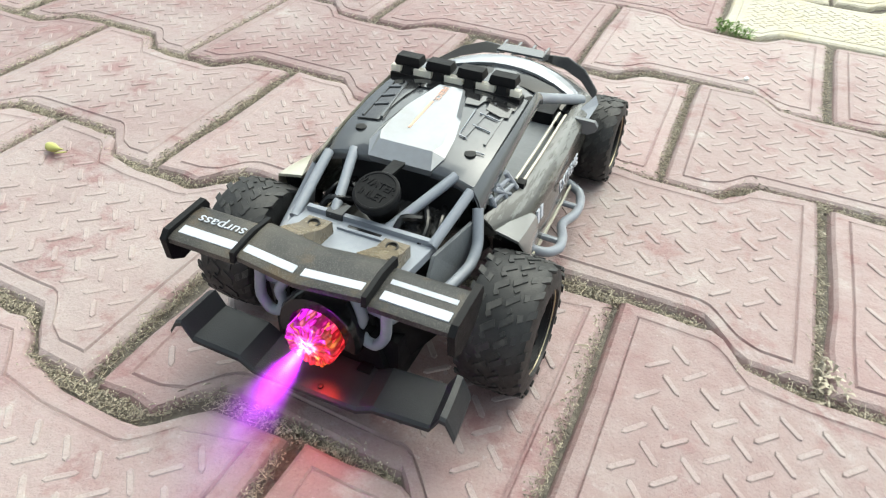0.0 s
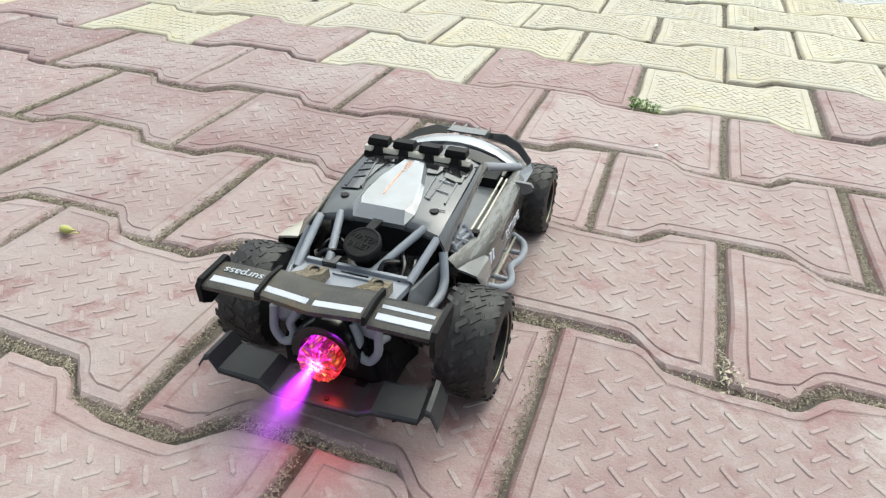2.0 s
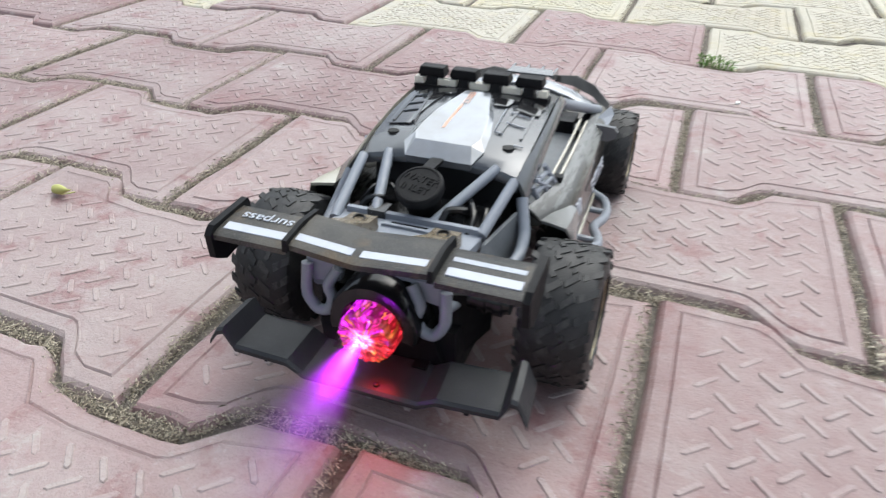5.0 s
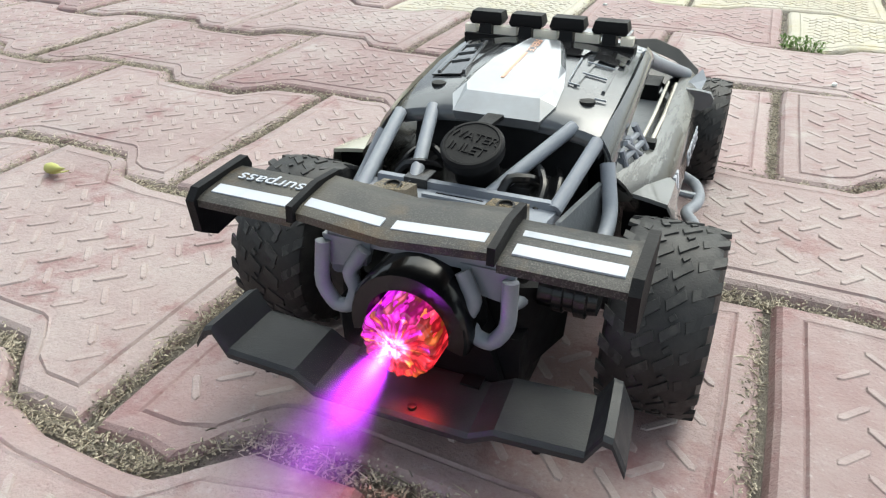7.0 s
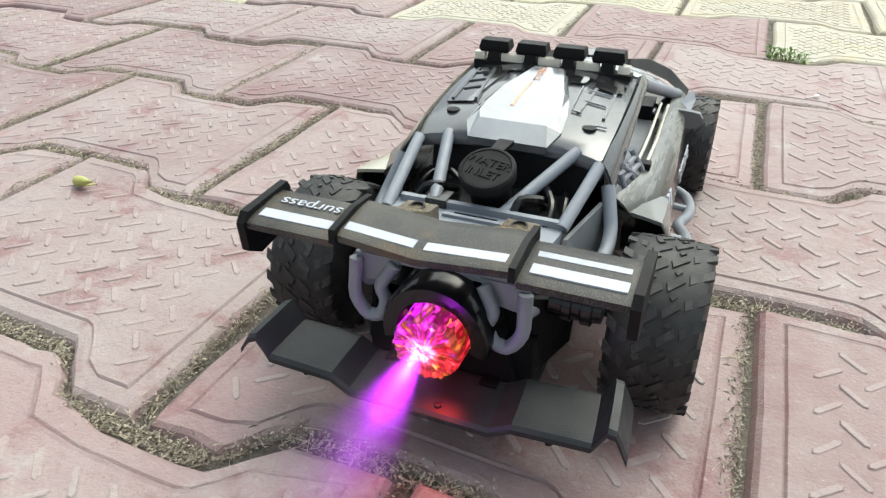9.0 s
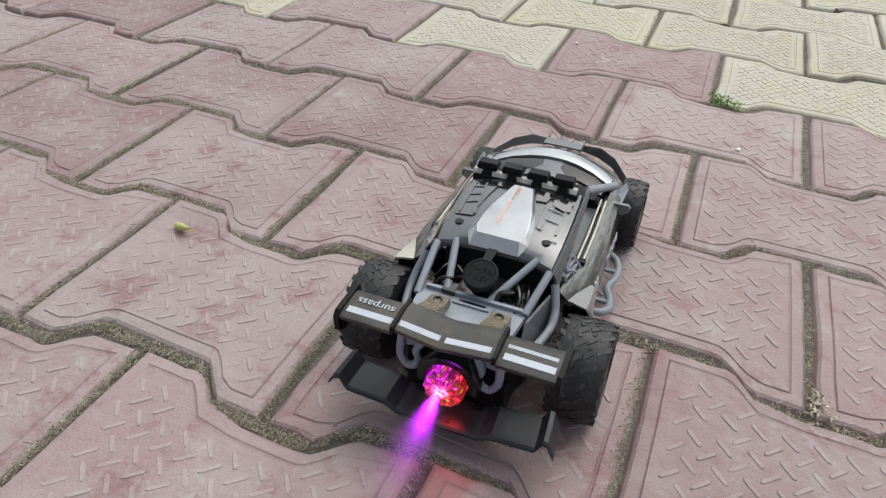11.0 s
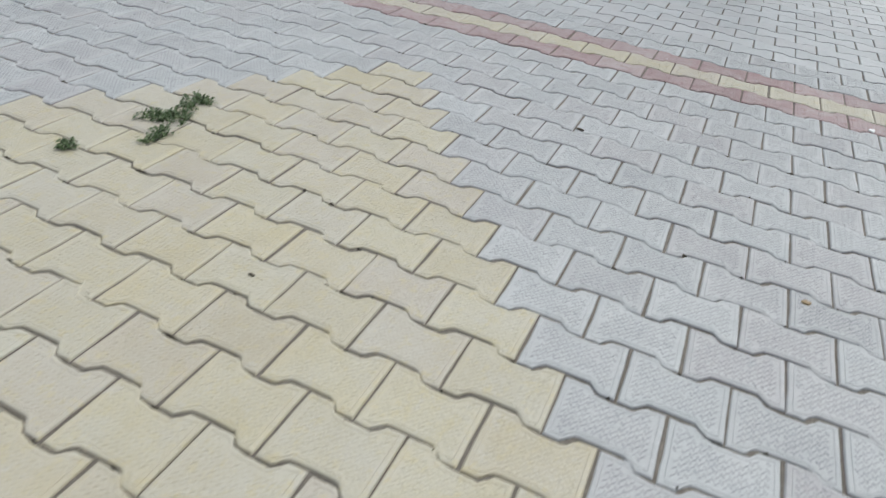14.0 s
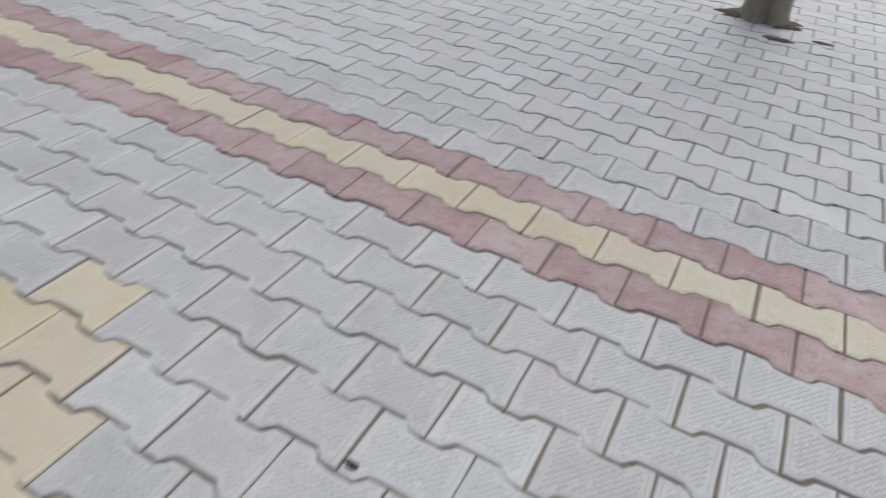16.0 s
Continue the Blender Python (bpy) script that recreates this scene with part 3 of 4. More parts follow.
    scoop = part("roof_scoop", soften(bm, 0.4), WHITE, roof, "white raised roof panel with an orange stripe", False)
    part("stripe", slab([(-4.8, 61, 83.85), (-3.6, 61, 83.85), (-2.4, 84, 87.15), (-3.6, 84, 87.15)], (0, 0, -0.6), 0.0), ORANGE, scoop, "thin orange stripe")
    words("red_lettering", "FIERCE", 4.2, at_mm(-2.0, 91.5, 88.0, 5.6, 0, 0) @ pose(0, 0, 0, 0, 0, -90), ORANGE, scoop, 0.06)

    # light bar on the front edge of the roof
    bar = part("light_bar", block(-36, 34, 104.0, 110.5, 83.5, 87.2, 0.6), BLACK, car, "black roof bar with four square lamps")
    for k, x in enumerate((-27.5, -10.5, 6.5, 23.5)):
        bm = bmesh.new()
        loft(bm, [[(x - 2.8, 105, 87), (x + 2.8, 105, 87), (x + 2.8, 111, 87), (x - 2.8, 111, 87)], [(x - 2.5, 106, 91), (x + 2.5, 106, 91), (x + 2.5, 111, 91), (x - 2.5, 111, 91)]])
        stem = part("lamp_stem", soften(bm, 0.4), BLACK, bar)
        bm = bmesh.new()
        loft(bm, [[(x - 6.2, 106.5, 90.6), (x + 6.2, 106.5, 90.6), (x + 6.2, 113, 90.6), (x - 6.2, 113, 90.6)],
                  [(x - 7.0, 106, 92.2), (x + 7.0, 106, 92.2), (x + 7.0, 114, 92.2), (x - 7.0, 114, 92.2)],
                  [(x - 6.2, 107, 95.6), (x + 6.2, 107, 95.6), (x + 6.2, 113.5, 95.6), (x - 6.2, 113.5, 95.6)]])
        part("roof_lamp", soften(bm, 0.9), BLACK, bar, "square black spot lamp housing")
        part("lamp_glass", slab([(x - 5.8, 114.3, 91.2), (x + 5.8, 114.3, 91.2), (x + 5.6, 114.3, 94.6), (x - 5.6, 114.3, 94.6)], (0, -0.8, 0), 0.2), SILVER, bar)
    for x in (-34, -19, -2, 15, 30.5):
        wd = 4.8 if x not in (-34, 30.5) else 2.4
        part("reflector", block(x - wd, x + wd, 105.6, 109.4, 86.9, 90.4, 0.5), MILKY, bar, "pale cream reflector block")

    # bonnet and nose
    rows = []
    for y, z, w in ((165, 60, 47), (178, 61.5, 49), (192, 62.5, 51), (206, 61.5, 51), (220, 56.5, 50), (232, 48, 47), (240, 37, 42)):
        rows.append([(x * w, y - 16 * abs(x) ** 2.2, z - 7 * abs(x) ** 3 + 3.0 * max(0, 1 - (x / 0.4) ** 2)) for x in (-1, -0.88, -0.7, -0.5, -0.3, -0.12, 0.12, 0.3, 0.5, 0.7, 0.88, 1)])
    bonnet = part("bonnet", sheet(rows, 2.2), SHELL_GREY, car, "glossy grey bonnet with a pale curved rear band")
    rows = []
    for dy, dz in ((0, 0.0), (4, 0.9), (8, 1.2), (12, 0.9)):
        rows.append([(x * (47 - dy * 0.2), 187 + dy - 15 * abs(x) ** 2.2, 65.2 + dz - 6.3 * abs(x) ** 3 + 1.2 * max(0, 1 - (x / 0.5) ** 2)) for x in (-1, -0.85, -0.65, -0.4, -0.2, 0, 0.2, 0.4, 0.65, 0.85, 1)])
    part("bonnet_band", sheet(rows, 1.6), WHITE, bonnet, "glossy white curved band")
    rows = []
    for dy, dz in ((0, -1.5), (6, 0.2), (12, 0.5)):
        rows.append([(x * 46, 172 + dy - 13 * abs(x) ** 2.2, 64.0 + dz - 6 * abs(x) ** 3) for x in (-1, -0.7, -0.35, 0, 0.35, 0.7, 1)])
    part("windscreen_gap", sheet(rows, 1.5), GLOSS_BLACK, bonnet)
    for s in (-1, 1):
        pts = [(s * 14, 223), (s * 27, 220), (s * 40, 213), (s * 52, 200)]
        bm = bmesh.new()
        rings = []
        for (x, y), hgt in zip(pts, (1.0, 4.0, 3.6, 1.5)):
            z = 60.5 - 7 * (abs(x) / 51) ** 3
            rings.append([(x, y - 4.5, z - 1), (x, y + 4.5, z - 2), (x + s * 0.5, y + 2.6, z + hgt), (x + s * 0.5, y + 0.8, z + hgt + 0.2)])
        part("bonnet_fin", soften(loft(bm, rings), 0.5), GLOSS_BLACK, bonnet, "black curved fin on the bonnet")
    for x in (-14, -4.5, 5, 14):
        bm = bmesh.new()
        loft(bm, [[(x - 0.9, 206, 64.5), (x + 0.9, 206, 64.5), (x + 0.9, 226, 57.5), (x - 0.9, 226, 57.5)], [(x - 0.7, 208, 66), (x + 0.7, 208, 66), (x + 0.7, 224, 66.5), (x - 0.7, 224, 66.5)]])
        part("bonnet_vent", soften(bm, 0.4), SHELL_GREY, bonnet)
    part("vent_cover", slab([(-15, 207, 66.4), (15, 207, 66.4), (13, 216, 67.2), (-13, 216, 67.2)], (0, 0, -1.2)), SHELL_GREY, bonnet)
    bm = bmesh.new()
    loft(bm, [[(-44, 226, 14), (44, 226, 14), (40, 244, 16), (-40, 244, 16)], [(-46, 218, 38), (46, 218, 38), (40, 240, 36), (-40, 240, 36)]])
    part("front_bumper", soften(bm, 2.0), BLACK, car)

    # side bodies
    for s in (-1, 1):
        side = ((37, 42.4, 63.6, 49.2, 57.8, 49.4, 56.6, 48.5, 55.5), (48, 45.0, 63.0, 54.0, 56.6, 56.0, 51.0, 53.0, 44.0), (60, 47.4, 62.4, 57.8, 55.8, 61.0, 46.0, 58.0, 29.0),
                (72, 49.4, 61.6, 58.6, 55.6, 61.2, 44.0, 58.0, 24.0), (95, 49.2, 61.6, 58.4, 55.6, 60.6, 42.0, 57.0, 20.0), (120, 48.6, 61.6, 57.6, 55.8, 59.6, 41.0, 56.0, 18.0),
                (150, 47.6, 60.6, 56.0, 55.6, 57.8, 41.0, 54.5, 20.0), (178, 46.6, 59.6, 54.6, 55.2, 55.6, 42.0, 52.5, 24.0), (190, 46.0, 58.6, 53.0, 54.6, 53.6, 46.0, 51.0, 34.0))
        rings = [[(s * 41, y, min(zb, zs - 4)), (s * 41.5, y, zs - 2.5), (s * (xb - 2), y, zl - 2.2), (s * (xs - 0.6), y, zs - 0.5), (s * xm, y, zm), (s * xo, y, zb)] for y, xb, zl, xs, zs, xm, zm, xo, zb in side]
        pod = part("side_panel", soften(loft(bmesh.new(), rings), 0.6), CAMO, car, "dark side panel with silver brush-mark print")
        rows = [[(s * (xb + (xs - xb) * u), y, zl + (zs - zl) * u + 0.9 * math.sin(math.pi * u)) for u in (0, 0.3, 0.65, 1.0)] + [(s * (xs + (xm - xs) * 0.30), y, zs + (zm - zs) * 0.30)] for y, xb, zl, xs, zs, xm, zm, xo, zb in side]
        part("shoulder_panel", sheet(rows, 1.2), CAMO_LIGHT, pod, "silver shoulder panel with dark brush marks")
        part("sill", tube([(s * 63.4, 43, 44), (s * 60.5, 62, 31), (s * 58.5, 80, 24), (s * 56.5, 150, 20)], 0.9, 6), CREAM, pod)
        flare = [[(s * x, y, z) for x, y, z in row] for row in (((48.8, 37.5, 58.4), (55, 36, 58.2), (60.5, 35, 57.6), (62.6, 37, 53.0), (64.4, 40.5, 47.5)),
                                                              ((50.5, 46, 58.4), (56, 46, 57.6), (60.6, 46, 56.4), (62.6, 46, 52.0), (63.8, 47, 46.5)),
                                                              ((53.5, 60, 57.4), (57.5, 61, 56.0), (60.0, 62, 54.0), (61.4, 62, 50.0), (61.8, 62, 45.5)))]
        # left corner in cream: its lit facet is put into the colour
        part("rear_flare", sheet(flare, 1.4), PEWTER if s > 0 else CREAM, pod, "silver flared rear corner" if s > 0 else "flared rear corner, cream for the light on it")
        part("flare_shade", slab([(s * 46, 42, 57.5), (s * 60.5, 40, 56.2), (s * 63.0, 44, 46), (s * 58, 48, 36), (s * 46, 46, 38)], (0, 4, 0)), BLACK, pod)
        for dx, dz in ((0.0, 0.0), (-3.4, 0.4)):
            part("door_rail", tube([(s * (48.6 + dx), 73, 62.6 + dz), (s * (48.8 + dx), 100, 63.4 + dz), (s * (47.4 + dx), 148, 62.4 + dz)], 0.75, 8), CREAM, pod)
        part("rail_clip", block(*sorted((s * 46.5, s * 50.5)), 69, 73.5, 61.5, 64.2, 0.5), BLACK, pod)
        if s > 0:
            words("white_lettering", "EXTREME", 8.0, at_mm(60.6, 116, 47.0, 82, 0, 90), STRIPE, pod, 0.3)
        for k in range(2):
            part("print_bar", slab([(s * 60.8, 64 + 5 * k, 48), (s * 60.8, 67 + 5 * k, 48), (s * 59.6, 69 + 5 * k, 53.5), (s * 59.6, 66 + 5 * k, 53.5)], (-s * 1.0, 0, 0), 0.0), STRIPE, pod)
        mirror = part("wing_mirror", slab([(s * 48, 153, 59.2), (s * 58, 154.5, 58.4), (s * 62, 157, 57), (s * 63.8, 158, 54), (s * 63, 158.5, 50.5), (s * 59, 157.5, 48.5), (s * 51, 155, 50.5)], (0, 3.0, 0), 0.9), DARK_GREY, car, "small rounded grey wing mirror")
        part("mirror_stalk", tube([(s * 46, 157, 57), (s * 54, 159, 54)], 1.5, 8), BLACK, mirror)
        # step bar outside the sill
        loop = [(s * 54, 150, 20), (s * 63, 146, 18), (s * 66.5, 134, 18), (s * 66.5, 121, 19), (s * 62.5, 107, 21), (s * 67.5, 94, 23), (s * 69.5, 80, 26), (s * 66, 71, 28), (s * 54, 68, 30)]
        nerf = part("step_bar", tube(loop, 2.5, 10), BAR_GREY, car, "bent blue-grey side step bar")
        for y, z, xo in ((130, 18.5, 66), (88, 24, 68)):
            part("step_brace", tube([(s * 52, y - 2, z + 2), (s * xo, y, z)], 1.7, 8), BAR_GREY, nerf)
    part("cockpit_floor", slab([(-44, 66, 50), (44, 66, 50), (45, 150, 53), (-45, 150, 53)], (0, 0, -3)), DARK_GREY, car)
    bm = bmesh.new()
    for s in (-1, 1):
        block(s * 21 - 14, s * 21 + 14, 60, 74, 46, 73, 0, bm)
    part("seat_back", soften(bm, 2.5), BLACK, car)
    part("dashboard", block(-40, 40, 150, 166, 48, 60, 2.5), BLACK, car)

    # roll cage over the engine bay
    for a, b in (((-33, 7, 59), (-35, 41, 73.5)), ((-17, 13, 60), (-24.5, 46, 75)), ((8, 15, 60), (26.5, 45.5, 75)), ((30, 13, 60), (36, 39, 73.5))):
        part("cage_bar", tube([a, b], 2.35, 12), BAR_GREY, car, "blue-grey roll cage bar")
    for s in (-1, 1):
        part("cage_bar", tube([(s * 40, 38, 67), (s * 44.2, 30, 54), (s * 44.6, 22, 49), (s * 41, 6, 46.5), (s * 27, -19, 45)], 2.5, 12), BAR_GREY, car, "bent blue-grey roll cage bar")
        part("side_plate", slab([(s * 33, 10, 58), (s * 40, 34, 62), (s * 42, 30, 36), (s * 34, -8, 36)], (-s * 1.6, 0, 0)), DARK_GREY, car, "dark grey side plate")
    deck = part("rear_deck", slab([(-33, 15, 59.5), (31, 17, 59.5), (30, 2, 60.5), (27, -24, 61), (-27, -24, 61), (-32, 0, 60.5)], (0, 0, -4), 0.8), BAR_GREY, car, "blue-grey rear deck plate")
    part("deck_ridge", block(-30, 30, 12.8, 15.2, 58.5, 62.2, 0.8), BAR_GREY, deck)
    part("deck_ridge", block(-11, 11, 6.0, 7.6, 59.5, 61.3, 0.5), BAR_GREY, deck)
    for s, o in ((-1, -1.5), (1, 3.5)):
        loop = [(s * 26 + o, -26, 57.5), (s * 26.5 + o, -28, 44), (s * 22 + o, -28, 37.5), (s * 17 + o, -28, 38.5), (s * 14.5 + o, -28, 45), (s * 17 + o, -28, 50), (s * 12.5 + o, -26, 57.5)]
        part("rear_bar", tube(loop, 2.3, 12), BAR_GREY, car, "bent blue-grey rear bumper bar")

        part("rear_panel", slab([(s * 27 + o, -24.6, 59), (s * 11 + o, -24.6, 59), (s * 13 + o, -24.6, 51), (s * 25 + o, -24.6, 49)], (0, 3, 0), 0.5), BAR_GREY, car, "blue-grey rear panel")

    # housing round the tail lamp
    arch = []
    for k in range(13):
        t = math.pi * k / 12
        arch.append((3.2 + 17.5 * math.cos(t), 41 + 17.5 * math.sin(t)))
    arch += [(-19, 30), (-24, 14), (30, 14), (25, 30)]
    bm = bmesh.new()
    loft(bm, [[(x, y, z) for x, z in arch] for y in (-8, -25)])
    part("rear_housing", soften(bm, 1.2), BLACK, car)
    part("lower_housing", block(-26, 32, -22, 10, 12, 36, 1.6), BLACK, car)
    bm = bmesh.new()
    rings = []
    for y, r0, r1 in ((-20, 12.2, 18.6), (-33, 12.2, 18.2), (-35, 12.6, 17.2)):
        ring = [(3.0 + r1 * math.cos(t), y, 40.6 + r1 * math.sin(t)) for t in (math.pi * (k / 16 * 1.16 - 0.08) for k in range(17))]
        ring += [(3.0 + r0 * math.cos(t), y, 40.6 + r0 * math.sin(t)) for t in (math.pi * (1.08 - k / 16 * 1.16) for k in range(17))]
        rings.append(ring)
    lamp_hood = part("lamp_hood", soften(loft(bm, rings), 0.6), GLOSS_BLACK, car)
    lamp = new("tail_lamp")
    lamp.parent = car
    lamp.location = (3.0 * MM, -35 * MM, 39.6 * MM)
    tagged(lamp, "round ribbed red tail lamp, lit violet and red")
    bm = bmesh.new()
    sides = 48
    rings = []
    for y, r in ((14, 11.4), (-4.0, 11.4), (-5.4, 11.0), (-6.0, 10.2), (-5.4, 7.2), (-6.2, 4.0), (-6.6, 1.0)):
        ring = []
        for i in range(sides):
            t = 2 * math.pi * i / sides
            q = r * (1 - (0.04 if i % 2 else 0.0))
            ring.append((q * math.cos(t), y - (0.7 if i % 4 == 0 and 3 < r < 12 else 0), q * math.sin(t)))
        rings.append(ring)
    part("lens", loft(bm, rings), LENS, lamp, "ribbed red plastic lens, glowing")
    lights = (("violet_lamp", (0.56, 0.012, 1.0), 4.1, (-2, -8, -1)), ("red_lamp", (1.0, 0.03, 0.015), 0.030, (6, -8, -6)))
    for name, colour, power, (x, y, z) in lights:
        data = bpy.data.lights.new(name, "SPOT")
        data.energy, data.color, data.shadow_soft_size = power, colour, 0.002
        data.spot_size, data.spot_blend = (radians(44), 0.9) if name == "violet_lamp" else (radians(95), 0.9)
        ob = new(name, data)
        ob.parent = lamp
        ob.matrix_basis = look((x * MM, y * MM, z * MM), (x * MM, (y - 60) * MM, (z - 4 if name == "violet_lamp" else z - 150) * MM))

    # side exhaust knob
    bm = turned([(34, 5), (38, 5), (38.4, 6), (41, 6), (41.4, 5.2), (44, 5.2), (44.5, 6.2), (47.5, 6.2), (48, 5), (50.5, 4.6), (51, 2)], 24, (0, -11, 48), "x")
    part("side_knob", bm, GLOSS_BLACK, car)
    part("gear_case", slab([(26, -18, 50), (36, -14, 50), (40, 4, 48), (38, 6, 20), (30, -16, 18)], (-6, 0, 0), 1.0), BLACK, car)
    part("gear_case", slab([(-26, -18, 50), (-36, -14, 50), (-40, 4, 48), (-38, 6, 20), (-30, -16, 18)], (6, 0, 0), 1.0), BLACK, car)
    part("rear_axle", tube([(-55, 18, 30), (55, 18, 30)], 4.0, 12), BLACK, car)
    part("front_axle", tube([(-50, 203, 26), (50, 203, 26)], 3.5, 12), BLACK, car)

    # rear wing
    wing = new("rear_wing")
    wing.parent = car
    wing.location = (1.0 * MM, 0, 0)
    tagged(wing, "grained black rear wing with white stripes")

    def blade(x0, x1, lift, dip, name):
        rows = []
        for y, z in ((-19, 74.2), (-21, 75.6), (-26, 75.9), (-33, 75.2), (-39, 74.6), (-41.5, 73.6)):
            row = []
            for k in range(7):
                u = k / 6
                x = x0 + (x1 - x0) * u
                bend = dip * (1 - abs(2 * u - 1))
                row.append((x, y - bend, z + lift - 0.10 * (1 - abs(2 * u - 1)) * dip))
            rows.append(row)
        return part(name, soften(sheet(rows, 2.2), 0.4, 1, 50), WING_BLACK, wing)

    blade(-58.5, -27.5, -1.6, 0.0, "wing_end")
    blade(29.5, 61.5, -1.8, 0.0, "wing_end")
    blade(-25.4, 27.5, 0.8, 3.2, "wing_centre")
    for x in (-26.5, 28.5):
        bm = bmesh.new()
        loft(bm, [[(x + dx, y, z) for y, z in ((-18, 73), (-18.5, 77.2), (-30, 78.2), (-42.5, 76.5), (-43, 72))] for dx in (-1.0, 1.0)])
        part("wing_rib", soften(bm, 0.6), BLACK, wing)
    for s in (-1, 1):
        bm = bmesh.new()
        loft(bm, [[(s * 60.3 + 1.3 + dx, y, z) for y, z in ((-16.5, 73), (-18, 76), (-40, 75), (-43, 72), (-42, 62), (-36, 58.5), (-26, 60), (-18, 68))] for dx in (-1.4, 1.4)])
        part("end_plate", soften(bm, 0.8), BLACK, wing)
        x = s * 18 + 0.6
        bm = bmesh.new()
        loft(bm, [[(x + dx, y, z) for y, z in ((3.2, 58), (2.7, 66.0), (-5, 67.2), (-20, 74.6), (-22, 72), (-8, 62), (-6, 58))] for dx in (-5.6, 5.6)])
        mount = part("wing_mount", soften(bm, 0.8), MOUNT_BROWN, wing, "brownish black wing mount with a screw hole")
        # shallow dish; the hole's darkness comes from its colour
        part("screw_hole", turned([(-1.5, 2.7), (0.25, 2.7), (0.3, 2.1), (-0.5, 2.0), (-0.6, 0.2)], 20, (x, -2.4, 67.0), "z", None, 8), HOLE, mount)

    def stripe(x0, x1, y0, y1, z, dip=0.0):
        pts = [(x0, y0, z), (x1, y0 - dip, z), (x1, y1 - dip, z - 0.5), (x0, y1, z - 0.5)]
        part("white_stripe", slab(pts, (0, 0, -0.8), 0.0), STRIPE, wing)

    stripe(-55.5, -29.5, -33.6, -37.8, 73.95)
    stripe(32, 58.5, -33.6, -37.8, 73.95)
    stripe(32, 58.0, -27.4, -29.4, 74.4)
    stripe(-24.5, -1.0, -35.0, -38.6, 76.0, 2.6)
    stripe(25.5, 2.0, -35.0, -38.6, 76.0, 2.6)
    words("white_lettering", "surpass", 7.4, at_mm(-42.5, -28.0, 74.35, 0, 0, 180), STRIPE, wing, 0.15)

    # low rear spoiler
    low = new("lower_spoiler")
    low.parent = car
    tagged(low, "black folded lower rear spoiler")
    cross = ((-64.5, 25), (-61, 30.5), (-57.5, 32.0), (-53.0, 24.5), (-29, 24.5), (-22, 21.0), (26, 21.0), (33, 24.5), (57.0, 25.5), (61.0, 33.0), (63.5, 32.6), (67.5, 24.0))
    rows = []
    for y, dz, wide in ((-24.5, 0.8, 0.965), (-26, 0.9, 0.97), (-36, 0.0, 0.985), (-44.5, -0.6, 0.995), (-45.8, -1.6, 0.995)):
        rows.append([(1 + (x - 1) * wide, y - 3.0 * max(0, 1 - abs(x - 2) / 40), z + dz) for x, z in cross])
    part("spoiler_plate", sheet(rows, 1.8), SLATE, low, "", False)
    for x in (-40, 8, 44):
        part("bolt", turned([(0, 1.3), (3, 1.3), (3.2, 0.9)], 12, (x, -43, 18.5), "z"), BLACK, low)
    for x in (-14, 20):
        part("spoiler_bracket", block(x - 3, x + 3, -30, -14, 14, 22.5, 0.8), BLACK, low)

    make_wheel("rear_wheel", 51, 81, 18, 30.5, car, "wide rear wheel with blocky tyre")
    make_wheel("rear_wheel", -48, -77, 18, 30.5, car, "wide rear wheel with blocky tyre")
    make_wheel("front_wheel", 47, 70, 203, 26.5, car, "front wheel with gold-edged rim")
    make_wheel("front_wheel", -46, -68, 203, 26.5, car, "front wheel with gold-edged rim")
    return car, lamp


car, tail_lamp = make_car()

# spray from the tail lamp: thin crossing veils of mist
mist = new("water_mist")
mist.matrix_world = car.matrix_world @ at_mm(1.5, -41, 40, 5, 0, 0)
tagged(mist, "violet-lit plume of fine water mist behind the lamp", "mist", kind="stuff")
for turn in (0, 45, 90, 135):
    rows = []
    for k in range(15):
        y = -k * 7.4
        r = 11.5 - 0.27 * y
        rows.append([(r * u * math.cos(radians(turn)), y, r * u * math.sin(radians(turn))) for u in (-1, -0.5, 0, 0.5, 1)])
    bm = bmesh.new()
    grid = [[bm.verts.new((x * MM, y * MM, z * MM)) for x, y, z in row] for row in rows]
    for p, q in zip(grid, grid[1:]):
        for k in range(4):
            bm.faces.new((p[k], p[k + 1], q[k + 1], q[k]))
    part("mist_veil", bm, MIST, mist)


# ---- small things on the ground ----
def leaf_blade(bm, base, way, length, width, lift, curl=0.4):
    """One bent leaf blade of two joined quads."""
    base, way = Vector(base), Vector((*way, 0)).normalized()
    side = Vector((-way.y, way.x, 0)) * width
    a = base
    b = base + way * length * 0.5 + Vector((0, 0, lift))
    c = base + way * length + Vector((0, 0, lift * (1 - curl)))
    v = [bm.verts.new(p) for p in (a - side * 0.35, a + side * 0.35, b + side, b - side, c)]
    bm.faces.new((v[0], v[1], v[2], v[3]))
    bm.faces.new((v[3], v[2], v[4]))


def make_weed(name, spots, label, count, size, rng, material=WEED):
    bm = bmesh.new()
    for x, y, r in spots:
        for _ in range(int(count * r / 0.05)):
            t, d = rng.uniform(0, 2 * math.pi), r * math.sqrt(rng.random())
            u = rng.uniform(0, 2 * math.pi)
            leaf_blade(bm, (x + d * math.cos(t), y + d * math.sin(t), rng.uniform(-0.004, 0.006)), (math.cos(u), math.sin(u)),
                       size * rng.uniform(0.5, 1.3), size * rng.uniform(0.10, 0.22), size * rng.uniform(0.1, 0.8), rng.uniform(0, 0.9))
    me = bpy.data.meshes.new(name)
    bm.to_mesh(me)
    bm.free()
    me.materials.append(material)
    return tagged(new(name, me), label, name.replace("_", " "), kind="stuff")


